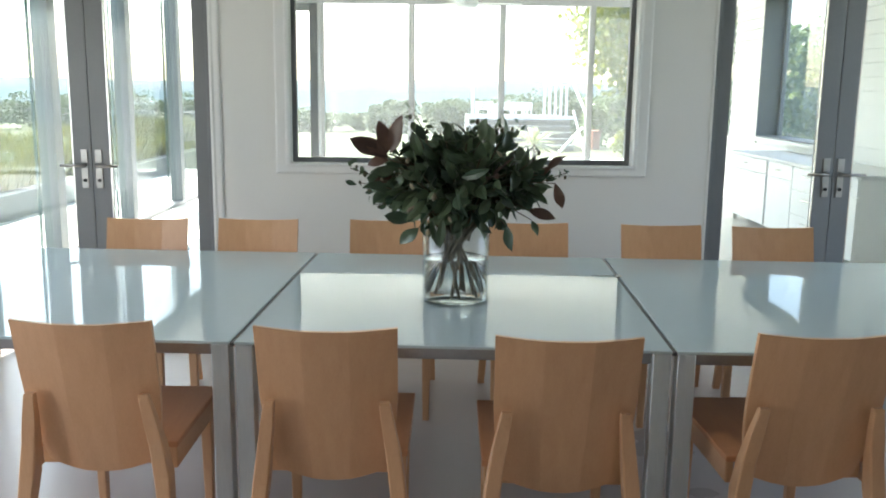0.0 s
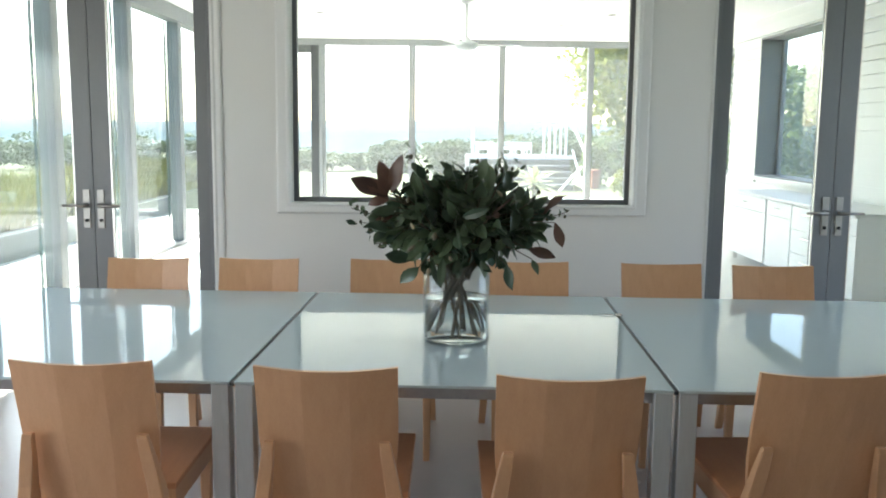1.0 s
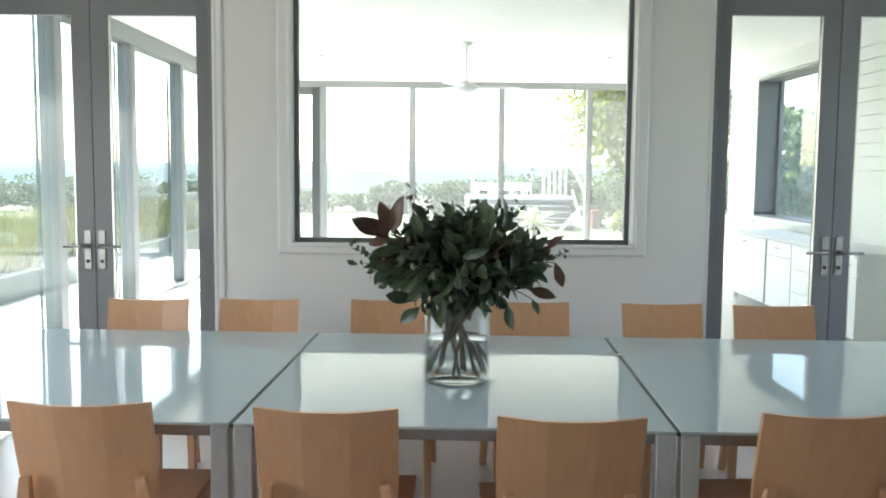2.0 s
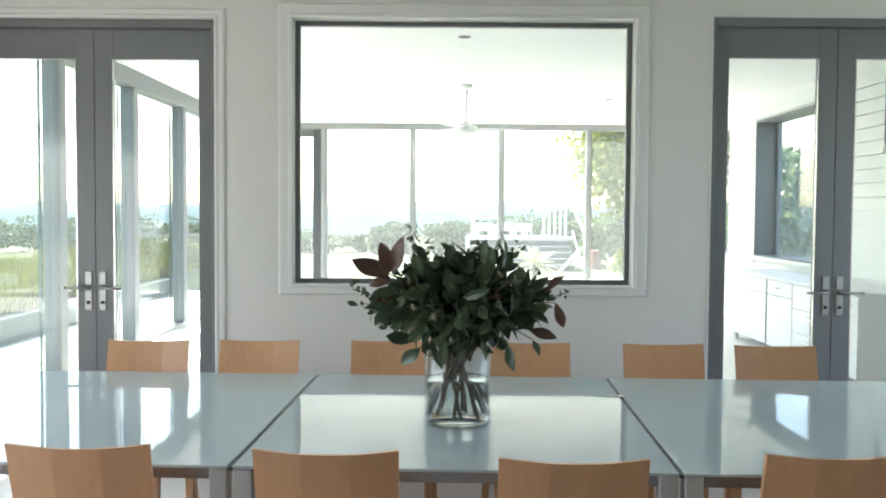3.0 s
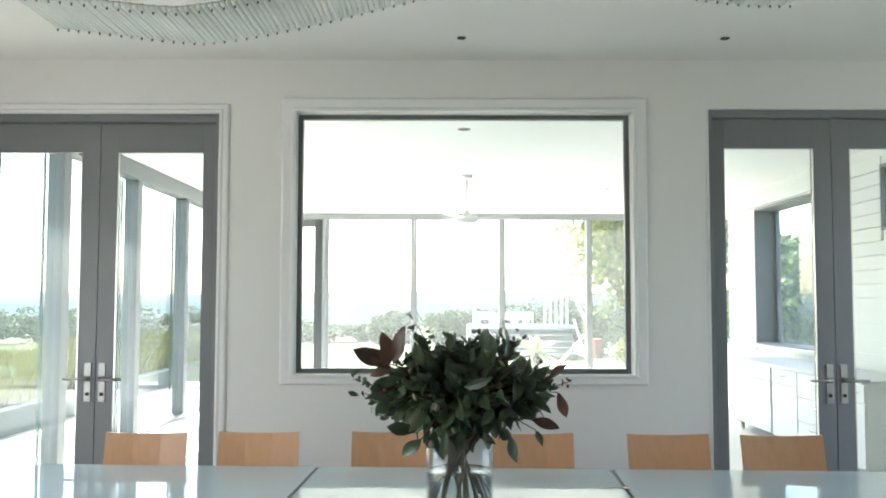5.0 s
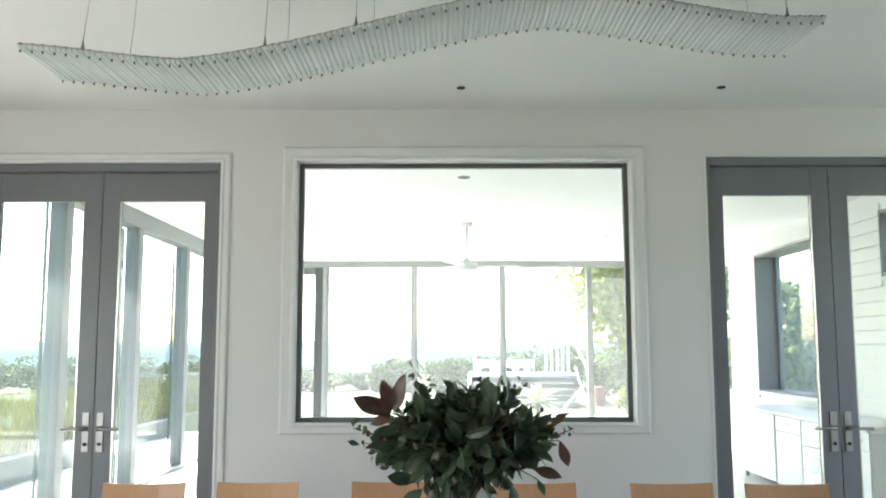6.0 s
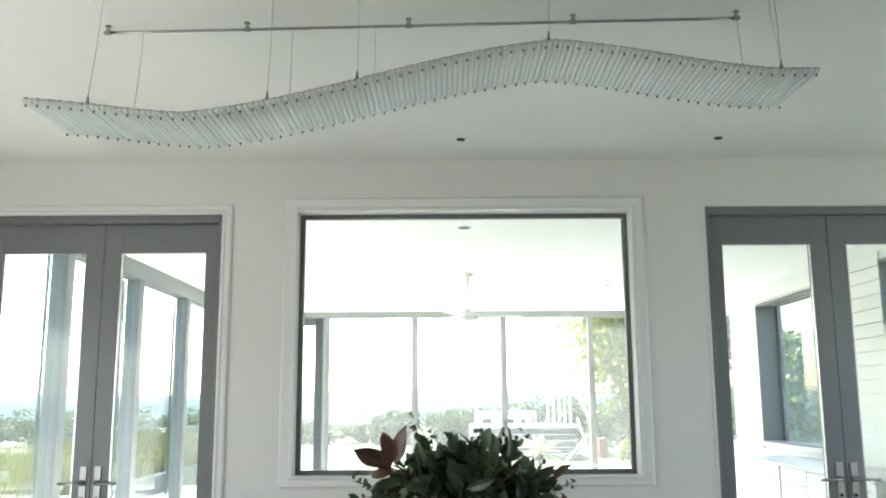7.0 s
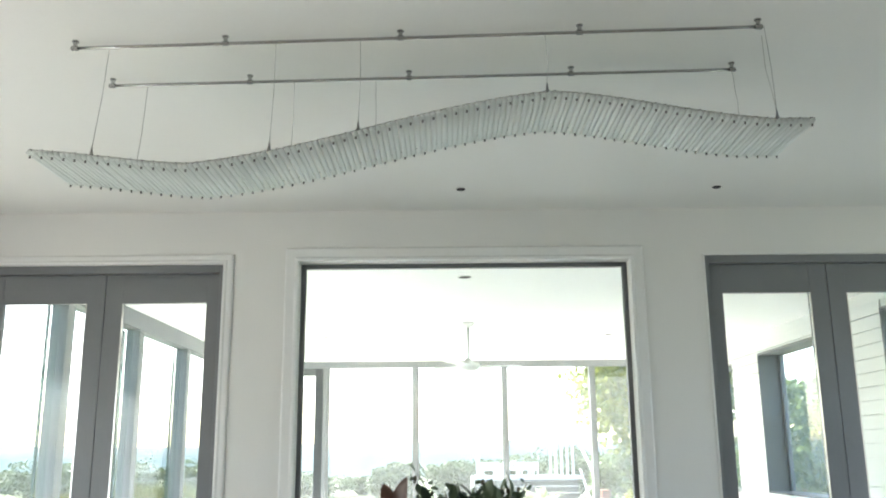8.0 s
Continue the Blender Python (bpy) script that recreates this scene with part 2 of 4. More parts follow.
def box(bm, x0, x1, y0, y1, z0, z1, bevel=0.0, seg=1):
    vs = [bm.verts.new((x, y, z)) for x in (x0, x1) for y in (y0, y1) for z in (z0, z1)]
    fs = [bm.faces.new([vs[i] for i in q]) for q in ((0, 1, 3, 2), (4, 6, 7, 5), (0, 4, 5, 1), (2, 3, 7, 6), (0, 2, 6, 4), (1, 5, 7, 3))]
    if bevel:
        es = list({e for f in fs for e in f.edges})
        bmesh.ops.bevel(bm, geom=es, offset=bevel, segments=seg, affect="EDGES", profile=0.7)
    return bm


def bx(x0, x1, y0, y1, z0, z1, bevel=0.0, seg=1):
    return box(bmesh.new(), x0, x1, y0, y1, z0, z1, bevel, seg)


def tube(bm, pts, radii, sides=8, caps=True):
    """A round, tapered tube along points."""
    pts = [Vector(p) for p in pts]
    rings = []
    for i, p in enumerate(pts):
        d = (pts[min(i + 1, len(pts) - 1)] - pts[max(i - 1, 0)]).normalized()
        a = d.orthogonal().normalized() if i == 0 else (rings_axis - d * rings_axis.dot(d)).normalized()
        rings_axis = a
        b = d.cross(a)
        r = radii[i] if isinstance(radii, (list, tuple)) else radii
        rings.append([bm.verts.new(p + (a * math.cos(k * 2 * math.pi / sides) + b * math.sin(k * 2 * math.pi / sides)) * r) for k in range(sides)])
    for r0, r1 in zip(rings, rings[1:]):
        for k in range(sides):
            bm.faces.new((r0[k], r0[(k + 1) % sides], r1[(k + 1) % sides], r1[k]))
    if caps:
        bm.faces.new(rings[0][::-1]); bm.faces.new(rings[-1])
    return bm


def lathe(bm, profile, sides=32, at=(0, 0, 0)):
    """Turned shape from (radius, z); ends with radius 0 are closed by a fan."""
    rings = []
    for r, z in profile:
        if r < 1e-6:
            rings.append([bm.verts.new((at[0], at[1], at[2] + z))])
        else:
            rings.append([bm.verts.new((at[0] + r * math.cos(k * 2 * math.pi / sides), at[1] + r * math.sin(k * 2 * math.pi / sides), at[2] + z)) for k in range(sides)])
    for a, b in zip(rings, rings[1:]):
        for k in range(sides):
            j = (k + 1) % sides
            q = [a[k % len(a)], a[j % len(a)], b[j % len(b)], b[k % len(b)]]
            q = list(dict.fromkeys(q))
            if len(q) > 2:
                bm.faces.new(q)
    return bm


def wall_with_openings(bm, axis, lo, hi, t0, t1, z0, z1, openings):
    """A wall of cells along x or y; openings (a0, a1, z0, z1) go through."""
    aa = sorted({lo, hi, *[o[0] for o in openings], *[o[1] for o in openings]})
    aa = [a for a in aa if lo <= a <= hi]
    for a0, a1 in zip(aa, aa[1:]):
        mid = (a0 + a1) / 2
        holes = sorted((o[2], o[3]) for o in openings if o[0] < mid < o[1])
        z = z0
        spans = []
        for h0, h1 in holes:
            if h0 > z:
                spans.append((z, h0))
            z = h1
        if z < z1:
            spans.append((z, z1))
        for s0, s1 in spans:
            if axis == "x":
                box(bm, a0, a1, t0, t1, s0, s1)
            else:
                box(bm, t0, t1, a0, a1, s0, s1)
    return bm


# ---------------------------------------------------------------- the dining room
D, WT = 5.5, 0.14          # inner face and thickness of the wall with the picture window
XL, XR, YB, HC = -3.7, 4.3, -3.0, 3.08
WIN = (-0.94, 1.19, 1.085, 2.742)
DL = (-2.975, -1.425, 0.0, 2.73)
DR = (1.675, 3.275, 0.0, 2.765)

structure("wall_north", wall_with_openings(bmesh.new(), "x", XL, XR, D, D + WT, 0, HC, [WIN, DL, DR]), M_WALL, "white painted dining room wall with a picture window and two doorways", "wall")
structure("wall_west", wall_with_openings(bmesh.new(), "y", YB, D + WT, XL - 0.15, XL, 0, HC, [(0.5, 3.9, 0.3, 2.25)]), M_WALL, "white painted side wall of the dining room", "wall")
# the opening in the east wall is made up to hold the fill lamp
structure("wall_east", wall_with_openings(bmesh.new(), "y", YB, D + WT, XR, XR + 0.15, 0, HC, [(2.8, 5.0, 0.6, 2.6)]), M_WALL, "white painted side wall of the dining room", "wall")
structure("wall_south", wall_with_openings(bmesh.new(), "x", XL - 0.15, XR + 0.15, YB - 0.15, YB, 0, HC, []), M_WALL, "white painted back wall of the dining room", "wall")
structure("ceiling", bx(XL - 0.15, XR + 0.15, YB - 0.15, D + WT, HC, HC + 0.2), M_CEIL, "plain white plaster ceiling of the dining room", "ceiling")
structure("floor", bx(XL, XR, YB, D + WT, -0.12, 0.0), M_FLOOR, "pale pinkish-grey polished floor of the dining room", "floor")


def architrave(name, x0, x1, z0, z1, w, bottom, label):
    """A moulded trim with mitred corners round an opening; profile of (outwards, proud)."""
    rel = [(0.0, 0.0), (0.0, 0.026), (0.006, 0.030), (0.016, 0.030), (0.026, 0.0225), (0.034, 0.022), (w - 0.012, 0.0225), (w - 0.004, 0.019), (w, 0.012), (w, 0.0)]
    if w < 0.05:
        rel = [(0.0, 0.0), (0.0, 0.008), (w, 0.006), (w, 0.0)]
    bm = bmesh.new()
    rings = []
    for o, p in rel:
        zb = z0 - o * bottom
        rings.append([bm.verts.new(c) for c in ((x0 - o, D - p, zb), (x0 - o, D - p, z1 + o), (x1 + o, D - p, z1 + o), (x1 + o, D - p, zb))])
    for r0, r1 in zip(rings, rings[1:]):
        for k in range(4 if bottom else 3):
            bm.faces.new((r0[k], r0[(k + 1) % 4], r1[(k + 1) % 4], r1[k]))
    return structure(name, bm, M_TRIM, label, "trim")


architrave("trim_window", WIN[0], WIN[1], WIN[2], WIN[3], 0.088, 0.72, "white moulded trim round the picture window")
architrave("trim_door_west", DL[0], DL[1], DL[2], DL[3], 0.062, 0, "white moulded trim round the glazed doorway")
architrave("trim_door_east", DR[0], DR[1], DR[2], DR[3], 0.012, 0, "narrow white trim round the glazed doorway")
structure("baseboard", box(box(bx(DL[1] + 0.066, DR[0] - 0.034, D - 0.014, D, 0, 0.12, 0.003), XL, DL[0] - 0.066, D - 0.014, D, 0, 0.12, 0.003), DR[1] + 0.034, XR, D - 0.014, D, 0, 0.12, 0.003), M_TRIM, "white painted skirting board", "skirting board")


def glazed_frame(parent, x0, x1, y0, y1, z0, z1, w, mat, pane="pane"):
    """Stiles, rails and one pane of a sash in the x-z plane, in local coordinates."""
    part("stile", bx(x0, x0 + w[0], y0, y1, z0, z1, 0.003), mat, parent)
    part("stile", bx(x1 - w[1], x1, y0, y1, z0, z1, 0.003), mat, parent)
    part("rail", bx(x0 + w[0], x1 - w[1], y0 + 0.001, y1 - 0.001, z1 - w[3], z1, 0.003), mat, parent)
    part("rail", bx(x0 + w[0], x1 - w[1], y0 + 0.001, y1 - 0.001, z0, z0 + w[2], 0.003), mat, parent)
    ym = (y0 + y1) / 2
    g = part(pane, bx(x0 + w[0] - 0.008, x1 - w[1] + 0.008, ym - 0.003, ym + 0.003, z0 + w[2] - 0.008, z1 - w[3] + 0.008), M_PANE, parent, "clear glass")
    g.visible_shadow = False
    return g


# picture window: dark frame set into the wall
pw = tagged(thing("window_1", (0, D, 0), "large picture window with a thin dark grey frame", "window", kind="structure"))
glazed_frame(pw, WIN[0], WIN[1], 0.088, 0.134, WIN[2], WIN[3], (0.030, 0.030, 0.030, 0.030), M_FRAME)


def door_handle(parent, x, y, sgn):
    """Back plates, lever and keyhole on one door leaf; sgn is the way the lever points."""
    h = part("handle", bx(x - 0.022, x + 0.022, y - 0.010, y, 1.066, 1.150, 0.004, 2), M_HANDLE, parent, "brushed nickel lever handle")
    part("lock_plate", bx(x - 0.022, x + 0.022, y - 0.010, y, 0.905, 1.034, 0.004, 2), M_HANDLE, h)
    bm = tube(bmesh.new(), [(x, y, 1.05), (x, y - 0.045, 1.05), (x + sgn * 0.012, y - 0.055, 1.05), (x + sgn * 0.135, y - 0.055, 1.05)], [0.011, 0.010, 0.010, 0.009], 10)
    part("lever", bm, M_HANDLE, h, smooth=True)
    part("keyhole", tube(bmesh.new(), [(x, y - 0.009, 0.955), (x, y - 0.019, 0.955)], 0.011, 12), M_DARK, h)
    return h


def french_doors(name, o, mid, label):
    """A pair of glazed doors in a dark frame."""
    t = thing(name, (0, D, 0), label, "door", kind="structure")
    fw = 0.03
    part("door_frame", box(box(bx(o[0], o[0] + fw, 0.012, WT - 0.004, 0, o[3], 0.003), o[1] - fw, o[1], 0.012, WT - 0.004, 0, o[3], 0.003), o[0] + fw, o[1] - fw, 0.013, WT - 0.005, o[3] - 0.05, o[3], 0.003), M_DOOR, t)
    y0, y1 = 0.055, 0.100
    for x0, x1, wl, wr, hx, s in ((o[0] + fw + 0.003, mid - 0.0025, 0.085, 0.115, mid - 0.045, -1), (mid + 0.0025, o[1] - fw - 0.003, 0.115, 0.085, mid + 0.045, 1)):
        leaf = part("door_leaf", bx(x0, x0 + wl, y0, y1, 0.008, o[3] - 0.054, 0.0012), M_DOOR, t)
        part("stile", bx(x1 - wr, x1, y0, y1, 0.008, o[3] - 0.054, 0.0012), M_DOOR, leaf)
        part("rail", bx(x0 + wl, x1 - wr, y0 + 0.001, y1 - 0.001, o[3] - 0.24, o[3] - 0.054, 0.0012), M_DOOR, leaf)
        part("rail", bx(x0 + wl, x1 - wr, y0 + 0.001, y1 - 0.001, 0.008, 0.21, 0.0012), M_DOOR, leaf)
        g = part("pane", bx(x0 + wl - 0.008, x1 - wr + 0.008, 0.074, 0.080, 0.2, o[3] - 0.23), M_PANE, leaf, "clear glass")
        g.visible_shadow = False
        ex = x1 - wr if s < 0 else x0 + wl
        part("glazing_bead", bx(ex - 0.004, ex + 0.004, y0 - 0.003, y0 + 0.012, 0.212, o[3] - 0.242, 0.001), M_STEEL, leaf, "bright metal bead")
        door_handle(leaf, hx, y0, s)
    return t


french_doors("door_1", DL, -2.20, "closed pair of charcoal grey glazed doors with steel levers")
french_doors("door_2", DR, 2.475, "closed pair of charcoal grey glazed doors with steel levers")


# recessed ceiling spots
def downlight(x, y, z, r, mat, label):
    t = thing("ceiling_light", (x, y, z), label, "ceiling light", "recessed ceiling spots")
    part("rim", lathe(bmesh.new(), [(r * 0.72, 0.0), (r, 0.0), (r, -0.004), (r * 0.8, -0.006), (r * 0.72, 0.0)], 24), mat, t, smooth=True)
    part("recess", lathe(bmesh.new(), [(0, -0.003), (r * 0.74, -0.003)], 24), M_DARK, t, "dark recess")
    return t


for x in (-1.45, 0.10, 1.64):
    downlight(x, 5.03, HC, 0.026, M_DARK, "small dark recessed spot in the white ceiling")


# ---------------------------------------------------------------- dining tables
TZ = 0.74
TY0, TY1 = 2.705, 4.275
ROW_TURN = -2.1  # the row of tables is not quite square to the wall


def dining_table(x0, x1):
    w = x1 - x0
    mid = Matrix.Translation((0.07, (TY0 + TY1) / 2, 0)) @ pose(0, 0, 0, 0, 0, ROW_TURN) @ Vector(((x0 + x1) / 2 - 0.07, 0, 0))
    t = thing("dining_table", mid, "dining table with a white glass top on an aluminium frame", "table", "three tables set end to end", rz=ROW_TURN)
    hx, hy = w / 2, (TY1 - TY0) / 2
    part("tabletop", bx(-hx, hx, -hy, hy, TZ - 0.010, TZ, 0.0015), M_TOP, t, "pale glossy white glass top")
    for sx in (-1, 1):
        for sy in (-1, 1):
            cx, cy = sx * (hx - 0.031), sy * (hy - 0.031)
            part("leg", bx(cx - 0.029, cx + 0.029, cy - 0.029, cy + 0.029, 0, TZ - 0.0105, 0.003), M_ALU, t)
    for s in (-1, 1):
        part("apron", bx(-hx + 0.061, hx - 0.061, s * (hy - 0.040) - 0.012, s * (hy - 0.040) + 0.012, TZ - 0.052, TZ - 0.0105, 0.002), M_APRON, t)
        part("apron", bx(s * (hx - 0.040) - 0.012, s * (hx - 0.040) + 0.012, -hy + 0.061, hy - 0.061, TZ - 0.052, TZ - 0.0105, 0.002), M_APRON, t)
    return t


for a, b in ((-2.06, -0.645), (-0.629, 0.765), (0.781, 2.195)):
    tab = dining_table(a, b)
    if b < 2:
        part("joint_strip", bx((b - a) / 2 + 0.001, (b - a) / 2 + 0.015, -0.785, 0.785, TZ - 0.016, TZ - 0.004, 0.001), M_STRIP, tab, "dark grey strip in the joint")


# ---------------------------------------------------------------- chairs
def chair():
    """Beech ply chair facing +y: wrapped back shell, tapered rear fins, boxed seat."""
    t = thing("dining_chair", (0, 0, 0), "beech plywood dining chair with a curved tapered back", "chair", "chairs round the table")
    # back shell
    bm = bmesh.new()
    rows, cols, th = 9, 10, 0.016
    outer, inner = [], []
    for i in range(rows):
        v = i / (rows - 1)
        z = 0.395 + 0.477 * v
        half = 0.168 + 0.036 * (1 - (1 - min(1, v / 0.6)) ** 2) + 0.002 * v
        yc = -0.140 - 0.120 * v
        ro, ri = [], []
        for j in range(cols):
            u = j / (cols - 1) * 2 - 1
            curve = 0.030 * max(0.0, abs(u) - 0.30)
            sag = -0.010 * (1 - u * u) * v ** 3 - 0.032 * (1 - u * u) * (1 - v) ** 3
            ro.append(bm.verts.new((half * u, yc + curve - th, z + sag)))
            ri.append(bm.verts.new((half * u, yc + curve, z + sag)))
        outer.append(ro); inner.append(ri)
    for i in range(rows - 1):
        for j in range(cols - 1):
            bm.faces.new((outer[i][j], outer[i][j + 1], outer[i + 1][j + 1], outer[i + 1][j]))
            bm.faces.new((inner[i][j], inner[i + 1][j], inner[i + 1][j + 1], inner[i][j + 1]))
        bm.faces.new((outer[i][0], outer[i + 1][0], inner[i + 1][0], inner[i][0]))
        bm.faces.new((outer[i][-1], inner[i][-1], inner[i + 1][-1], outer[i + 1][-1]))
    for j in range(cols - 1):
        bm.faces.new((outer[0][j], inner[0][j], inner[0][j + 1], outer[0][j + 1]))
        bm.faces.new((outer[-1][j], outer[-1][j + 1], inner[-1][j + 1], inner[-1][j]))
    part("backrest", bm, M_WOOD, t)
    # seat with skirts
    part("seat", bx(-0.232, 0.232, -0.138, 0.385, 0.435, 0.455, 0.005, 2), M_WOOD_H, t, "reddish beech seat")
    part("seat_frame", box(box(box(bx(-0.226, -0.202, -0.125, 0.375, 0.362, 0.4345, 0.003), 0.202, 0.226, -0.125, 0.375, 0.362, 0.4345, 0.003), -0.201, 0.201, 0.351, 0.375, 0.366, 0.4345, 0.003), -0.193, 0.193, -0.125, -0.105, 0.376, 0.4345, 0.003), M_WOOD, t)
    for s in (-1, 1):
        # rear fin: leans along the shell, tapers to its top, splays to the floor
        bm = bmesh.new()
        prof = [(0.0, 0.230, -0.262, 0.034, 0.036), (0.20, 0.220, -0.225, 0.040, 0.048), (0.37, 0.205, -0.196, 0.048, 0.060), (0.47, 0.193, -0.200, 0.044, 0.050), (0.56, 0.180, -0.218, 0.038, 0.038), (0.632, 0.170, -0.236, 0.033, 0.026), (0.644, 0.168, -0.238, 0.027, 0.020)]
        rings = []
        for z, x, y, w, d in prof:
            rings.append([bm.verts.new((s * x + a * w / 2, y + b * d / 2 + 0.004, z)) for a, b in ((-1, -1), (1, -1), (1, 1), (-1, 1))])
        for r0, r1 in zip(rings, rings[1:]):
            for k in range(4):
                bm.faces.new((r0[k], r0[(k + 1) % 4], r1[(k + 1) % 4], r1[k]))
        bm.faces.new(rings[0][::-1]); bm.faces.new(rings[-1])
        bmesh.ops.bevel(bm, geom=[e for e in bm.edges if abs(e.verts[0].co.z - e.verts[1].co.z) > 0.03], offset=0.004, segments=1, affect="EDGES")
        part("leg", bm, M_WOOD, t)
        bm = bmesh.new()
        rings = []
        for z, w in ((0, 0.030), (0.42, 0.042)):
            rings.append([bm.verts.new((s * 0.196 + a * w / 2, 0.335 + b * w / 2, z)) for a, b in ((-1, -1), (1, -1), (1, 1), (-1, 1))])
        for k in range(4):
            bm.faces.new((rings[0][k], rings[0][(k + 1) % 4], rings[1][(k + 1) % 4], rings[1][k]))
        bm.faces.new(rings[0][::-1]); bm.faces.new(rings[-1])
        bmesh.ops.bevel(bm, geom=[e for e in bm.edges if abs(e.verts[0].co.z - e.verts[1].co.z) > 0.03], offset=0.004, segments=1, affect="EDGES")
        part("leg", bm, M_WOOD, t)
    return t


first = chair()
NEAR = [(-1.042, 2.735, 0.0), (-0.322, 2.69, -0.8), (0.365, 2.618, -0.5), (1.105, 2.68, 2.0)]
FAR = [(-1.507, 4.27, 182), (-0.947, 4.29, 180), (-0.262, 4.31, 181), (0.455, 4.27, 180), (1.138, 4.25, 180), (1.70, 4.22, 179)]
first.matrix_basis = pose(NEAR[0][0], NEAR[0][1], 0, 0, 0, NEAR[0][2])
for x, y, r in NEAR[1:] + FAR:
    copy_thing(first, pose(x, y, 0, 0, 0, r))


# ---------------------------------------------------------------- vase with magnolia
VX, VY = 0.06, 3.335
vase = thing("vase", (VX, VY, TZ), "clear glass cylinder vase half filled with water", "vase")
R, RH = 0.128, 0.300
part("glass_cylinder", lathe(bmesh.new(), [(0, 0.0), (R - 0.004, 0.0), (R, 0.004), (R, RH - 0.002), (R - 0.003, RH), (R - 0.006, RH - 0.002), (R - 0.006, 0.012), (R - 0.010, 0.008), (0, 0.008)], 48), M_VASE, vase, smooth=True).visible_shadow = False
part("water", lathe(bmesh.new(), [(0, 0.0085), (R - 0.0105, 0.0085), (R - 0.0065, 0.013), (R - 0.0065, 0.169), (R - 0.0085, 0.1665), (R - 0.013, 0.165), (0, 0.165)], 48), M_WATER, vase, "still clear water", smooth=True).visible_shadow = False

rng = random.Random(7)
bouquet = thing("bouquet", (VX, VY, TZ + 0.02), "bouquet of dark green magnolia branches with bronze-backed leaves", "flowers")


def leaf_mesh(name, length, width, curl, mat, twist=0.0):
    """A broad pointed leaf with a folded midrib and a slightly waved, twisted blade, along +y, bending down."""
    bm = bmesh.new()
    n = 7
    rows = []
    for i in range(n + 1):
        v = i / n
        w = width / 2 * (math.sin(math.pi * v ** 1.15) ** 0.8 * (1.08 - 0.16 * v) if 0 < v < 1 else 0.02)
        y, z = length * v * (1 - 0.12 * curl * v), -length * curl * 0.45 * v * v
        a, wave_z = twist * v, 0.07 * width * math.sin(v * 9 + curl * 5)
        ca, sa = math.cos(a), math.sin(a)
        up = w * 0.36
        rows.append([bm.verts.new((-w * ca - up * sa, y, z - w * sa + up * ca + wave_z)), bm.verts.new((0, y, z)), bm.verts.new((w * ca - up * sa, y, z + w * sa + up * ca - wave_z))])
    for a, b in zip(rows, rows[1:]):
        for k in range(2):
            bm.faces.new((a[k], a[k + 1], b[k + 1], b[k]))
    return finish(name, bm, mat, True)


LEAVES = [leaf_mesh("leaf", l, w, c, M_LEAF, tw) for l, w, c, tw in ((0.12, 0.058, 0.4, 0.5), (0.11, 0.054, 0.9, -0.7), (0.135, 0.062, -0.25, 0.9), (0.09, 0.046, 0.2, -0.3), (0.12, 0.060, 1.2, 0.3), (0.13, 0.058, 0.05, -1.0), (0.10, 0.050, -0.5, 0.6), (0.115, 0.052, 0.7, 1.2))]
BRONZE = [leaf_mesh("leaf", l, w, c, M_BRONZE, tw) for l, w, c, tw in ((0.14, 0.064, 0.4, 0.25), (0.12, 0.058, 0.8, -0.4), (0.15, 0.064, -0.3, 0.4))]


def put_leaf(mesh, base, direction, facing, size):
    """A leaf from its base along a direction, its upper side turned to facing."""
    y = Vector(direction).normalized()
    x = y.cross(Vector(facing))
    x = x.normalized() if x.length > 1e-4 else y.orthogonal().normalized()
    z = x.cross(y)
    ob = new("leaf", mesh)
    ob.parent = bouquet
    ob.matrix_basis = Matrix.LocRotScale(base, Matrix((x, y, z)).transposed().to_quaternion(), (size,) * 3)
    return ob


def near(v, amount):
    return Vector(v) + Vector((rng.gauss(0, amount), rng.gauss(0, amount), rng.gauss(0, amount)))


# branches fan out from the water through the neck over an uneven dome
NB = 36
for i in range(NB):
    a = i * 2.39996 + rng.uniform(-0.25, 0.25)
    f = ((i + 0.5) / NB) ** 0.55
    fa, fd = a + math.pi + rng.uniform(-1.2, 1.2), rng.uniform(0.07, 0.113)
    foot = Vector((math.cos(fa) * fd, math.sin(fa) * fd, rng.uniform(0.004, 0.05)))
    neck = Vector((math.cos(a) * 0.08 * f, math.sin(a) * 0.08 * f, 0.27))
    th = f * 1.6                       # from upright to drooping
    rad = 1.0 + rng.uniform(-0.16, 0.10)
    tip = Vector((0.005 + math.cos(a) * 0.315 * math.sin(th) * rad, math.sin(a) * 0.26 * math.sin(th) * rad, 0.425 + 0.20 * math.cos(th) * rad))
    mid = neck.lerp(tip, 0.5) + Vector((0, 0, 0.05 * f))
    if i % 3 == 2:
        foot = foot.lerp(neck, 0.75)
    part("stem", tube(bmesh.new(), [foot, foot.lerp(neck, 0.5), neck, mid, tip], [0.0062, 0.0056, 0.005, 0.004, 0.002], 6), M_STEM, bouquet, smooth=True)
    for k in range(8):
        v = 0.30 + 0.70 * (k + 0.5 + rng.uniform(-0.4, 0.4)) / 8
        p = neck.lerp(mid, v * 2) if v < 0.5 else mid.lerp(tip, v * 2 - 1)
        out = (p - Vector((0, 0, 0.34))).normalized()
        d = out * 0.9 + Vector((rng.uniform(-1, 1), rng.uniform(-1, 1), rng.uniform(-0.8, 0.6))) * 1.35
        bronze = rng.random() < 0.07 * (f > 0.5) * (v > 0.7)
        put_leaf(rng.choice(BRONZE if bronze else LEAVES), p, d, near(out * 0.8 + Vector((0, 0, 0.5)), 0.7), rng.choice((0.45, 0.6, 0.7, 0.8, 0.9, 1.0)))
inner = ([], [])
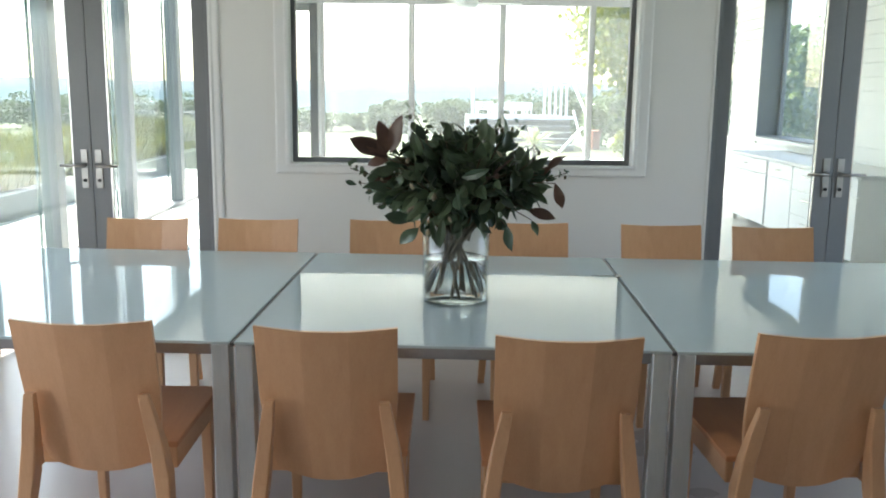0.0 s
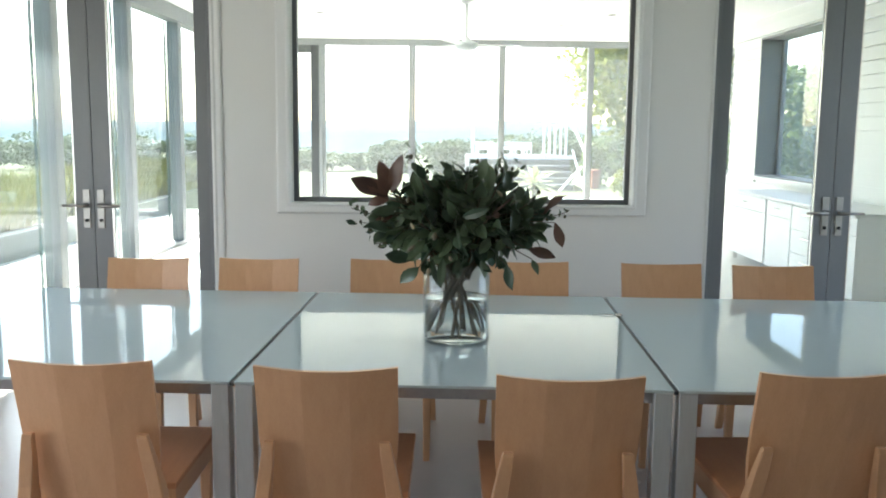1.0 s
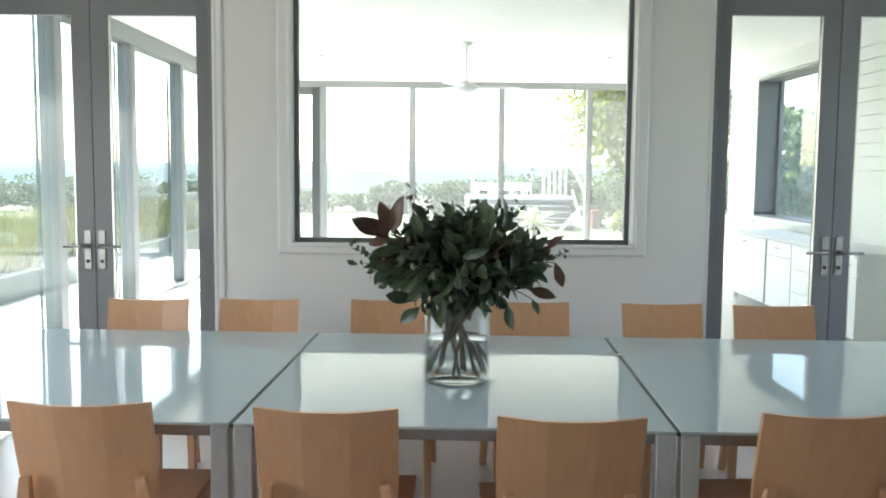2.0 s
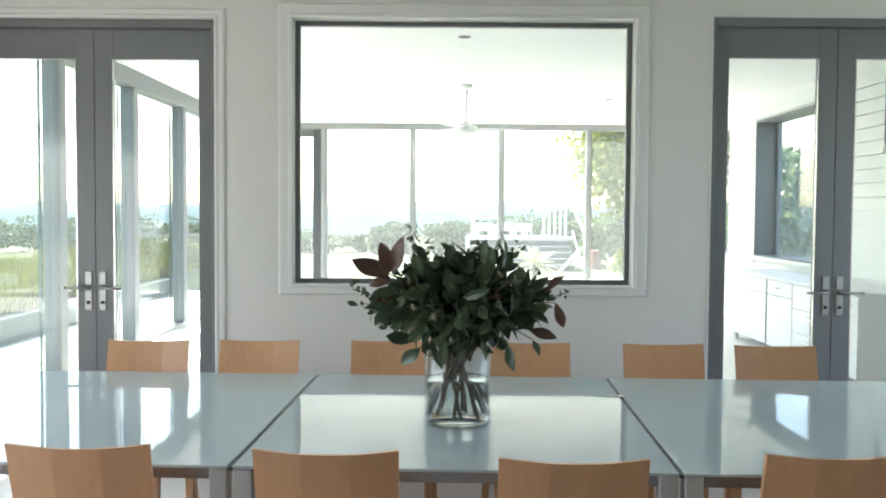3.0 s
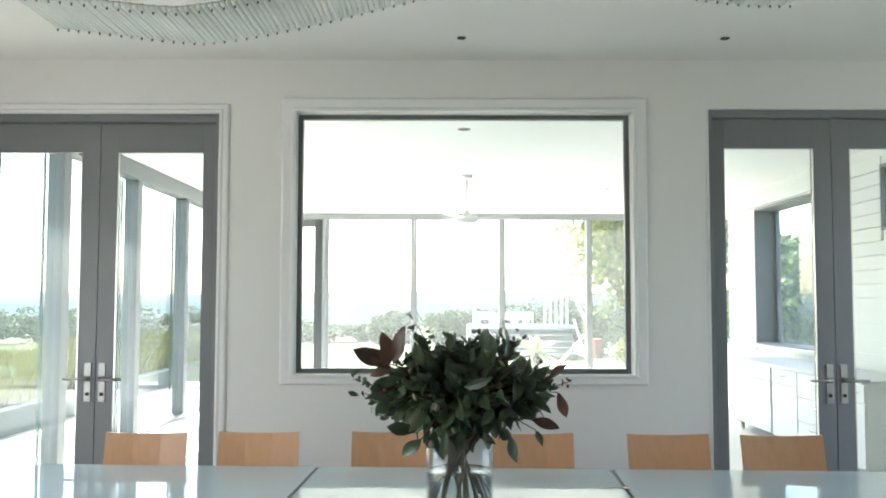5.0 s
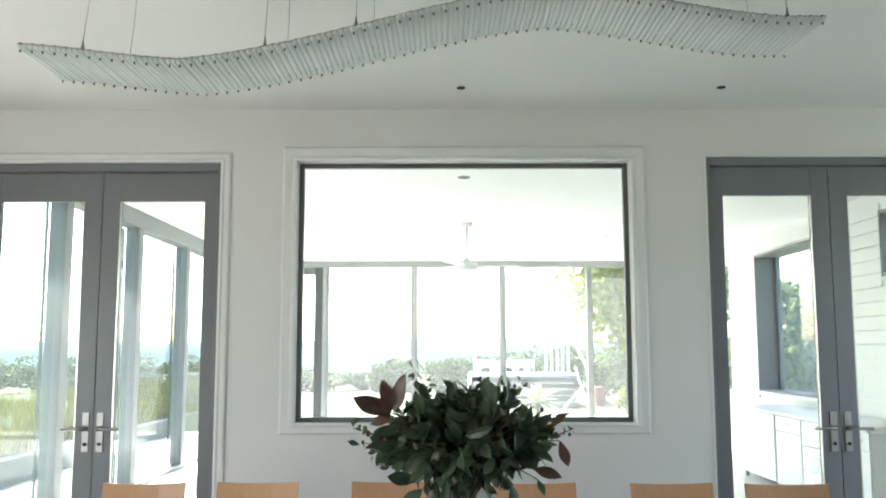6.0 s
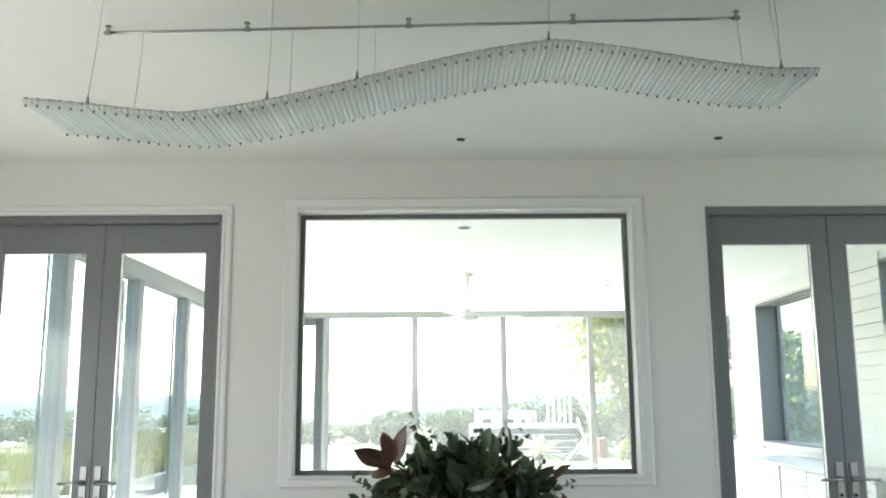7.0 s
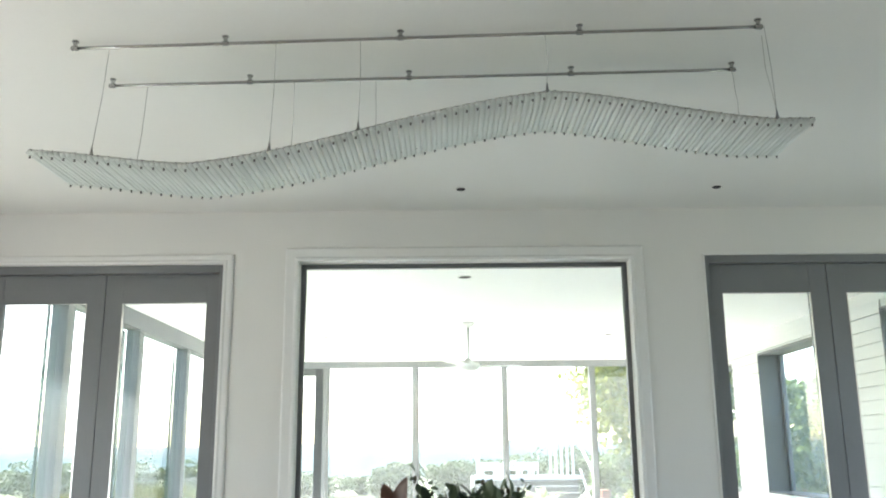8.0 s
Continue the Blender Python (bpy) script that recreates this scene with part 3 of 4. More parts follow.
for _ in range(760):
    d = Vector((rng.gauss(0, 1), rng.gauss(0, 1), rng.gauss(0, 1))).normalized() * rng.uniform(0.15, 0.90)
    p = Vector((0.02 + d.x * 0.30, d.y * 0.25, 0.44 + d.z * 0.19))
    ax = (d + Vector((rng.gauss(0, 0.7), rng.gauss(0, 0.7), rng.gauss(0, 0.7)))).normalized()
    bx_ = ax.orthogonal().normalized()
    bx_.rotate(Matrix.Rotation(rng.uniform(0, 6.28), 3, ax))
    up = ax.cross(bx_)
    L, W = rng.uniform(0.06, 0.12), rng.uniform(0.016, 0.026)
    k = len(inner[0])
    for v, w in ((0, 0.05), (0.25, 0.75), (0.55, 1.0), (0.82, 0.65), (1.0, 0.04)):
        c = p + ax * L * v - up * L * 0.25 * v * v
        inner[0].extend([tuple(c - bx_ * W * w + up * W * w * 0.25), tuple(c), tuple(c + bx_ * W * w + up * W * w * 0.25)])
    for q in range(4):
        o = k + q * 3
        inner[1].extend([(o, o + 1, o + 4, o + 3), (o + 1, o + 2, o + 5, o + 4)])
me = bpy.data.meshes.new("inner_foliage")
me.from_pydata(inner[0], [], inner[1])
me.materials.append(M_LEAF)
fol = tagged(new("inner_foliage", me), "small dark inner leaves", kind="stuff")
fol.parent = bouquet
# outstanding leaves: base x, z and tip x, z over the vase, in the front of the dome
def outstanding(mesh, x0, z0, x1, z1, facing):
    base, tip = Vector((x0, -0.125, z0)), Vector((x1, -0.145, z1))
    put_leaf(mesh, base, tip - base, near(facing, 0.22), (tip - base).length / 0.142)
    inner_end = base.lerp(Vector((0.0, -0.03, 0.42)), 0.55)
    part("stem", tube(bmesh.new(), [inner_end, inner_end.lerp(base, 0.6) + Vector((0, 0, 0.008)), base], [0.0028, 0.0024, 0.0018], 5), M_STEM, bouquet, smooth=True)


for x0, z0, x1, z1 in ((-0.255, 0.541, -0.384, 0.593), (-0.255, 0.551, -0.279, 0.676), (-0.245, 0.551, -0.199, 0.681), (-0.255, 0.53, -0.337, 0.62), (-0.25, 0.53, -0.35, 0.515), (-0.235, 0.47, -0.31, 0.45), (0.315, 0.482, 0.384, 0.566), (0.356, 0.451, 0.385, 0.37), (0.26, 0.353, 0.351, 0.325)):
    outstanding(rng.choice(BRONZE), x0, z0, x1, z1, (0.35 if x0 < 0 else -0.35, -0.8, 0.55))
for x0, z0, x1, z1 in ((-0.14, 0.282, -0.238, 0.191), (-0.161, 0.313, -0.305, 0.321), (-0.045, 0.60, -0.028, 0.700), (-0.22, 0.50, -0.335, 0.475), (-0.23, 0.48, -0.37, 0.49), (-0.22, 0.45, -0.33, 0.42), (-0.20, 0.42, -0.29, 0.375), (-0.12, 0.60, -0.16, 0.685), (0.08, 0.60, 0.10, 0.69), (0.17, 0.56, 0.185, 0.66), (0.27, 0.50, 0.335, 0.545), (0.28, 0.44, 0.345, 0.43), (0.221, 0.481, 0.254, 0.596), (0.274, 0.315, 0.30, 0.236), (0.181, 0.294, 0.207, 0.19), (0.005, 0.314, -0.005, 0.213), (0.088, 0.314, 0.108, 0.214), (-0.193, 0.479, -0.254, 0.398), (0.14, 0.34, 0.189, 0.42)):
    outstanding(rng.choice(LEAVES), x0, z0, x1, z1, (0.1, -1, 0.3))
# pale buds between the leaves
for i in range(9):
    a, e = rng.uniform(math.pi * 1.05, math.pi * 1.95), rng.uniform(-0.9, 1.1)
    p = Vector((math.cos(a) * 0.30 * math.cos(e), math.sin(a) * 0.27 * math.cos(e) - 0.02, 0.42 + 0.22 * math.sin(e)))
    bm = lathe(bmesh.new(), [(0, -0.018), (0.006, -0.013), (0.009, 0.0), (0.006, 0.014), (0, 0.024)], 8)
    bmesh.ops.rotate(bm, verts=bm.verts[:], cent=(0, 0, 0), matrix=Matrix.Rotation(rng.uniform(-1, 1), 3, "X") @ Matrix.Rotation(rng.uniform(-1, 1), 3, "Y"))
    bmesh.ops.scale(bm, vec=(rng.uniform(0.7, 1.3),) * 3, verts=bm.verts[:])
    bmesh.ops.translate(bm, vec=p, verts=bm.verts[:])
    part("bud", bm, M_BUD, bouquet, "pale closed bud", True)
# thin sprigs of small seeds standing out of the dome
for i, (x, y, z) in enumerate(((-0.17, 0.0, 0.70), (0.09, -0.05, 0.68), (0.24, 0.02, 0.66), (0.16, 0.05, 0.65), (-0.40, -0.05, 0.49), (-0.37, 0.02, 0.43), (0.42, 0.0, 0.48), (-0.31, -0.08, 0.36), (0.30, -0.1, 0.56))):
    tip = Vector((x, y, z))
    base = tip * 0.6 + Vector((0, 0, 0.12))
    bm = tube(bmesh.new(), [base, base.lerp(tip, 0.5) + Vector((0.01, 0, 0.012)), tip], [0.003, 0.0022, 0.0015], 5)
    sprig = part("sprig", bm, M_STEM, bouquet)
    for k in range(9):
        p = base.lerp(tip, 0.45 + 0.55 * k / 8) + Vector((rng.uniform(-0.02, 0.02), rng.uniform(-0.02, 0.02), rng.uniform(-0.012, 0.016)))
        if k % 3:
            put_leaf(rng.choice(LEAVES), p, (rng.uniform(-1, 1), rng.uniform(-1, 0.4), rng.uniform(-0.2, 1)), near((0, -1, 0.3), 0.6), rng.uniform(0.20, 0.36))
            continue
        bm = bmesh.new()
        bmesh.ops.create_icosphere(bm, subdivisions=1, radius=rng.uniform(0.006, 0.010), matrix=Matrix.Translation(p) @ Matrix.Diagonal((1, 1, 1.4, 1)))
        part("seed_pod", bm, M_BERRY, sprig)


# ---------------------------------------------------------------- wave chandelier
def wave(x):
    """Height of the ribbon's edge: a trough, a crest and a flat end."""
    def ease(a, b, x0, x1):
        v = min(1, max(0, (x - x0) / (x1 - x0)))
        return a + (b - a) * (0.5 * v + 0.25 - 0.25 * math.cos(math.pi * v))
    if x < -0.93:
        return ease(2.598, 2.540, -1.52, -0.93)
    if x < 0.40:
        return ease(2.540, 2.806, -0.93, 0.40)
    return ease(2.806, 2.692, 0.40, 1.20)


CY0, CY1, CX0, CX1 = 2.96, 3.31, -1.50, 1.345
chandelier = thing("chandelier", (0, 0, HC), "long wave-shaped chandelier of clear glass rods hung on wires", "chandelier")


def cpart(name, bm, mat, label="", smooth=False, parent=None):
    for v in bm.verts:
        v.co.z -= HC
    return part(name, bm, mat, parent or chandelier, label, smooth)


N_ROD = 141
rod_bm = tube(bmesh.new(), [(0, CY0 - 0.012, 0), (0, CY1 + 0.012, 0)], 0.0098, 10)
rod_me = finish("glass_rod", rod_bm, M_ROD, True)
pin_me = finish("rod_pin", tube(bmesh.new(), [(0, 0, -0.018), (0, 0, -0.009)], 0.0038, 8), M_PIN)
stud_me = finish("rod_stud", tube(bmesh.new(), [(0, 0, 0.009), (0, 0, 0.017)], 0.0032, 6), M_PIN)
for i in range(N_ROD):
    x = CX0 + (CX1 - CX0) * (i + 0.5) / N_ROD
    z = wave(x) - HC
    r = new("glass_rod", rod_me)
    r.parent = chandelier
    r.matrix_basis = pose(x, 0, z, 0, 0, rng.uniform(-0.05, 0.05))
    if i % 2 == 0:
        for yy in (CY0, CY1):
            for nm, me in (("rod_pin", pin_me), ("rod_stud", stud_me)):
                c = new(nm, me)
                c.parent = r
                c.matrix_basis = pose(0, yy, 0)
for yy in (CY0, CY1):
    pts = [(CX0 + (CX1 - CX0) * k / 60, yy, wave(CX0 + (CX1 - CX0) * k / 60) + 0.014) for k in range(61)]
    cpart("edge_strip", tube(bmesh.new(), pts, 0.0026, 6), M_STEEL, "thin steel edge wire", True)
RAILS = ((3.05, 2.925, -1.421, 1.175), (3.40, 3.295, -1.407, 1.195))
RZ = HC - 0.030
for ya, yb, x0, x1 in RAILS:
    cpart("ceiling_rail", tube(bmesh.new(), [(x0 + (x1 - x0) * k / 12, ya + (yb - ya) * k / 12, RZ) for k in range(13)], 0.006, 10), M_RAIL, "slim steel ceiling rail", True)
    for f in (0.006, 0.230, 0.486, 0.743, 0.994):
        x, yy = x0 + (x1 - x0) * f, ya + (yb - ya) * f
        bm = lathe(bmesh.new(), [(0, 0.0), (0.013, 0.0), (0.013, -0.004), (0.008, -0.006), (0.007, -0.036), (0, -0.037)], 16, (x, yy, HC))
        tube(bm, [(x - 0.012, yy, RZ), (x + 0.012, yy, RZ)], 0.010, 12)
        cpart("rail_mount", bm, M_RAIL, smooth=False)
for (ya, yb, x0, x1), e, xs in ((RAILS[0], CY0, (-1.27, -0.63, -0.31, 0.38, 1.21)), (RAILS[1], CY1, (-1.24, -0.62, -0.28, 1.2))):
    for x in xs:
        wx = min(1.18, x)
        yy = ya + (yb - ya) * (wx - x0) / (x1 - x0)
        cpart("wire", tube(bmesh.new(), [(wx, yy, RZ), ((wx + x) / 2 + 0.004, (yy + e) / 2, (HC + wave(x)) / 2), (x, e, wave(x) + 0.04)], 0.0009, 5), M_PIN)
        cpart("wire_clamp", lathe(bmesh.new(), [(0, 0.036), (0.002, 0.034), (0.0035, 0.022), (0.005, 0.010), (0.007, 0.008), (0.007, 0.0), (0, 0.0)], 10, (x, e, wave(x) + 0.012)), M_PIN, smooth=False)
# loose transformer lead at the end of the rails
cpart("cable", tube(bmesh.new(), [(1.18, 2.955, HC - 0.05), (1.20, 3.0, HC - 0.16), (1.215, 2.99, HC - 0.28), (1.21, CY0, wave(1.21) + 0.03)], 0.0015, 5), M_STEEL)


# ---------------------------------------------------------------- sunroom beyond the wall
SX0, SX1, SY1, SC = -3.45, 4.32, 15.43, 3.10
Y0 = D + WT
KW = (9.25, 12.1, 0.965, 2.825)
KW2 = (6.9, 8.58, 2.25, 2.90)
KW3 = (13.2, 14.7, 0.93, 2.80)
structure("sunroom_ceiling", bx(SX0 - 0.25, SX1 + 0.2, Y0, SY1 + 0.3, SC, SC + 0.2), M_SUNCEIL, "white plaster ceiling of the sunroom", "ceiling")
structure("sunroom_floor", bx(SX0 - 0.12, SX1, Y0, SY1 + 0.12, -0.12, 0.0), M_SUNFLOOR, "pale sunlit stone floor of the sunroom", "floor")
wall_e = structure("wall_sunroom_east", wall_with_openings(bmesh.new(), "y", Y0, SY1 + 0.12, SX1, SX1 + 0.14, 0, SC, [KW, KW2, KW3]), M_BOARD, "white weatherboard wall of the sunroom", "wall")
structure("wall_sunroom_west_return", bx(SX0 - 0.12, SX0, Y0, Y0 + 0.6, 0, SC), M_WALL, "short white return wall", "wall")

# boxed windows of the weatherboard wall
def box_window(name, w, depth, label):
    t = thing(name, (SX1, 0, 0), label, "window", kind="structure")
    y0, y1, z0, z1 = w
    e = 0.03
    part("window_frame", box(box(box(bx(-0.025, depth, y0, y0 + e, z0, z1, 0.003), -0.025, depth, y1 - e, y1, z0, z1, 0.003), -0.024, depth, y0 + e, y1 - e, z1 - e, z1, 0.003), -0.024, depth, y0 + e, y1 - e, z0, z0 + e, 0.003), M_DOOR, t)
    for a, b in ((y0 + e, y0 + e + 0.05), (y1 - e - 0.05, y1 - e), ((y0 + y1) / 2 - 0.025, (y0 + y1) / 2 + 0.025)):
        part("stile", bx(depth - 0.07, depth - 0.01, a, b, z0 + e, z1 - e, 0.003), M_DOOR, t)
    g = part("pane", bx(depth - 0.043, depth - 0.037, y0 + e, y1 - e, z0 + e, z1 - e), M_VEIL_SIDE, t, "clear glass")
    g.visible_shadow = False
    return t


box_window("window_2", KW, 0.32, "deep dark grey boxed window in the weatherboard wall")
box_window("window_3", KW2, 0.32, "high dark grey boxed window in the weatherboard wall")
box_window("window_6", KW3, 0.32, "deep dark grey boxed window at the end of the weatherboard wall")
part("window_sill", bx(-0.10, -0.0255, KW[0] - 0.05, KW[1] + 0.05, KW[2] - 0.03, KW[2] + 0.012, 0.004), M_TRIM, bpy.data.objects["window_2"], "white sill")

# far glazing
MX = [-2.105, -0.546, 1.014, 2.551, 4.10]
HEAD = 2.988
far = thing("window_4", (0, SY1, 0), "wall of full-height glazing in slim grey aluminium frames", "window", kind="structure")
part("head_rail", bx(SX0, SX1, 0, 0.10, HEAD, SC - 0.001, 0.003), M_MULL, far)
part("sill_rail", bx(SX0, SX1, 0, 0.10, 0.0, 0.07, 0.003), M_MULL, far)
for i, x in enumerate(MX):
    w = 0.062
    part("mullion", bx(x - w / 2 - 0.012, x + w / 2 - 0.012, 0.0, 0.09, 0.07, HEAD, 0.003), M_MULL, far)
    part("mullion", bx(x + 0.022, x + 0.066, 0.03, 0.10, 0.07, HEAD, 0.003), M_MULL, far)
part("mullion", bx(MX[0] - 0.185, MX[0] - 0.04, 0.02, 0.12, 0.07, HEAD, 0.003), M_STRIP, far, "wide dark grey post")
part("head_rail", bx(SX0 + 0.001, MX[0] - 0.186, 0.03, 0.09, HEAD - 0.13, HEAD - 0.001, 0.002), M_FRAME, far)
edges = [SX0] + MX + [SX1]
for a, b in zip(edges, edges[1:]):
    g = part("pane", bx(a + 0.03, b - 0.03, 0.052, 0.058, 0.07, HEAD), M_VEIL_FAR, far, "clear glass")
    g.visible_shadow = False

# side glazing between square posts
west = thing("window_5", (SX0, 0, 0), "side wall of full-height glass between square grey posts", "window", kind="structure")
part("head_rail", bx(-0.16, 0.02, Y0 + 0.6, SY1, 2.91, SC - 0.001, 0.004), M_POST, west)
part("sill_rail", bx(-0.12, 0.0, Y0 + 0.6, SY1, 0.0, 0.05, 0.004), M_MULL, west)
PY = [6.1, 7.98, 9.89, 11.75, 13.6]
for y in PY:
    part("post", bx(-0.155, 0.0, y - 0.078, y + 0.078, 0.05, 2.91, 0.004), M_POST, west)
    part("glass_edge", bx(-0.185, -0.160, y - 0.11, y - 0.085, 0.06, 2.90, 0.003), M_TEAL, west, "dark green edge of a stacked glass panel")
    part("stile", bx(-0.10, -0.05, y + 0.088, y + 0.138, 0.06, 2.90, 0.003), M_MULL, west, "slim sliding door stile")
pe = [Y0 + 0.6] + PY + [SY1]
for a, b in zip(pe, pe[1:]):
    g = part("pane", bx(-0.078, -0.072, a + 0.14, b - 0.09, 0.05, 2.91), M_CLEAN, west, "clear glass")
    g.visible_shadow = False

# ceiling fan
fan = thing("ceiling_fan", (0.28, 10.76, SC), "white ceiling fan with three blades on a short rod", "ceiling fan")
part("canopy", lathe(bmesh.new(), [(0, 0), (0.065, 0), (0.06, -0.03), (0.03, -0.055), (0.0, -0.056)], 24), M_WHITE, fan, smooth=True)
part("rod", tube(bmesh.new(), [(0, 0, -0.05), (0, 0, -0.42)], 0.013, 12), M_WHITE, fan, smooth=True)
part("motor", lathe(bmesh.new(), [(0, -0.40), (0.03, -0.405), (0.05, -0.44), (0.12, -0.455), (0.125, -0.50), (0.10, -0.53), (0.05, -0.545), (0, -0.548)], 28), M_WHITE, fan, smooth=True)
for k in range(3):
    bm = bmesh.new()
    box(bm, 0.10, 0.60, -0.055, 0.055, -0.484, -0.476, 0.003)
    for v in bm.verts:
        v.co.y *= 0.75 + 0.45 * (v.co.x - 0.1)
        v.co.z += v.co.y * 0.18
    bmesh.ops.rotate(bm, verts=bm.verts[:], cent=(0, 0, 0), matrix=Matrix.Rotation(radians(8 + 120 * k), 3, "Z"))
    part("blade", bm, M_WHITE, fan)
fan.scale = (1.11,) * 3

for x, y in ((0.18, 7.85), (-1.66, 12.09), (2.25, 12.03), (1.73, 13.26), (-1.8, 7.9), (2.2, 7.9)):
    downlight(x, y, SC, 0.060, M_PIN, "small recessed spot in the sunroom ceiling")

# bench cabinets along the weatherboard wall
CXF, CZ = 3.62, 0.86


def cabinet(y0, y1, kind):
    t = thing("cabinet", (CXF, y0, 0), "white sideboard cabinet with " + ("plain doors" if kind == "doors" else "three drawers"), "cabinet", "cabinets along the weatherboard wall")
    w, d = y1 - y0, SX1 - CXF - 0.03
    part("body", bx(0.02, d, 0.002, w - 0.002, 0.09, CZ - 0.032, 0.002), M_CAB, t)
    for yy in (0.06, w - 0.06):
        part("foot", bx(0.06, 0.10, yy - 0.02, yy + 0.02, 0, 0.0898), M_STEEL, t)
    if kind == "doors":
        n = 1 if w > 0.6 else 2
        for k in range(n):
            a, b = w * k / n + 0.004, w * (k + 1) / n - 0.004
            dd = part("door", bx(0.0, 0.0195, a, b, 0.10, CZ - 0.20, 0.002), M_CAB, t)
            part("drawer", bx(0.0, 0.0195, a, b, CZ - 0.192, CZ - 0.04, 0.002), M_CAB, t)
            part("handle", bx(-0.03, -0.0005, (a + b) / 2 - 0.05, (a + b) / 2 + 0.05, CZ - 0.115, CZ - 0.10, 0.002), M_STEEL, t)
    else:
        for k in range(3):
            z0 = 0.10 + k * (CZ - 0.14) / 3
            part("drawer", bx(0.0, 0.0195, 0.004, w - 0.004, z0, z0 + (CZ - 0.14) / 3 - 0.006, 0.002), M_CAB, t)
            part("handle", bx(-0.03, -0.0005, w / 2 - 0.09, w / 2 + 0.09, z0 + 0.16, z0 + 0.175, 0.002), M_STEEL, t)
    # shade of the gap between two cabinets, put in as a charcoal strip
    if y0 > 9.5:
        part("gap_shade", bx(0.06, d, -0.042, 0.0, 0.09, CZ - 0.033), M_DOOR, t, "dark panel standing in for the shade in the gap")
    return t


for a, b, k in ((9.78, 11.0, "doors"), (9.05, 9.735, "doors"), (8.2, 9.04, "drawers"), (7.6, 8.19, "doors")):
    cabinet(a, b, k)
tagged(new("worktop", finish("worktop", bx(CXF - 0.02, SX1 - 0.03, 7.6, 11.02, CZ - 0.031, CZ, 0.004), M_CAB)), "continuous white worktop on the sideboard cabinets", "worktop")

# ---------------------------------------------------------------- outdoors
bm = bmesh.new()
nx, ny = 60, 60
grid = []
for j in range(ny + 1):
    row = []
    y = -60 + 260 * (j / ny) ** 1.3
    for i in range(nx + 1):
        x = 160 * (i / nx * 2 - 1) * abs(i / nx * 2 - 1) ** 0.4
        d = math.hypot(x, y)
        z = -0.10 - 1.3 * min(1, max(0, (d - 28) / 36)) - 11 / (1 + math.exp(-(d - 168) / 12)) + (noise.noise((x * 0.06, y * 0.06, 3)) * 0.35 * min(1, max(0, (d - 25) / 30)))
        row.append(bm.verts.new((x, y, z)))
    grid.append(row)
for j in range(ny):
    for i in range(nx):
        bm.faces.new((grid[j][i], grid[j][i + 1], grid[j + 1][i + 1], grid[j + 1][i]))
structure("ground", bm, M_LAWN, "dry coastal lawn and field falling away to the sea", "ground", True)
bm = bmesh.new()
box(bm, -4500, 4500, -4500, 4700, -6.5, -6)
structure("water", bm, M_SEA, "hazy blue sea reaching to the horizon", "sea")
bm = bmesh.new()
prev = None
for k in range(60):
    x = -1800 + 3600 * k / 59
    h = 26 + 14 * noise.noise((x * 0.0016, 1.3, 0)) + 5 * max(0, noise.noise((x * 0.006, 4.1, 0)))
    cur = (bm.verts.new((x, 2600, -7)), bm.verts.new((x, 2700, h)), bm.verts.new((x, 2900, -7)))
    if prev:
        bm.faces.new((prev[0], cur[0], cur[1], prev[1])); bm.faces.new((prev[1], cur[1], cur[2], prev[2]))
    prev = cur
structure("backdrop", bm, M_HILL, "low hazy coast far across the water", "coast", True)

structure("pavement", box(bx(-5.05, SX0 - 0.125, -6, 17.2, -0.3, -0.03), SX0 - 0.124, 6.5, SY1 + 0.125, 17.2, -0.3, -0.03), M_PAVE, "pale sunlit terrace paving", "terrace")
kerb = structure("retaining_wall", bx(-5.25, -5.05, -6, 20, -0.3, 0.28, 0.01), M_CONC, "low grey concrete planter wall beside the terrace", "wall")
# unseen overhang, added to keep direct sun out of the west opening
structure("eaves", bx(XL - 1.15, XL - 0.152, -1, D, HC - 0.02, HC + 0.1), M_TRIM, "unseen white slab added to shade the west opening", "eaves")


def blades(name, count, area, height, mat, label, seed, width=0.012):
    """Tall grass: thin bent blades scattered over a rectangle."""
    r = random.Random(seed)
    verts, faces = [], []
    for _ in range(count):
        x, y = r.uniform(area[0], area[1]), r.uniform(area[2], area[3])
        clump = 0.75 + 0.5 * noise.noise((x * 0.7, y * 0.7, seed))
        h = height * r.uniform(0.6, 1.1) * clump
        a = r.uniform(0, 6.283)
        lx, ly = math.cos(a) * h * r.uniform(0.05, 0.45), math.sin(a) * h * r.uniform(0.05, 0.45)
        wx, wy = -math.sin(a) * width, math.cos(a) * width
        b = len(verts)
        verts += [(x - wx, y - wy, -0.1), (x + wx, y + wy, -0.1), (x + lx * 0.35 + wx * 0.8, y + ly * 0.35 + wy * 0.8, h * 0.62), (x + lx * 0.35 - wx * 0.8, y + ly * 0.35 - wy * 0.8, h * 0.62), (x + lx, y + ly, h)]
        faces += [(b, b + 1, b + 2, b + 3), (b + 3, b + 2, b + 4)]
    me = bpy.data.meshes.new(name)
    me.from_pydata(verts, [], faces)
    me.materials.append(mat)
    return tagged(new(name, me), label, "grass", kind="stuff")


blades("grass", 64000, (-6.4, -5.28, 8.5, 20), 0.98, M_GRASS, "tall yellow-green ornamental grasses in the planter", 3, 0.016)


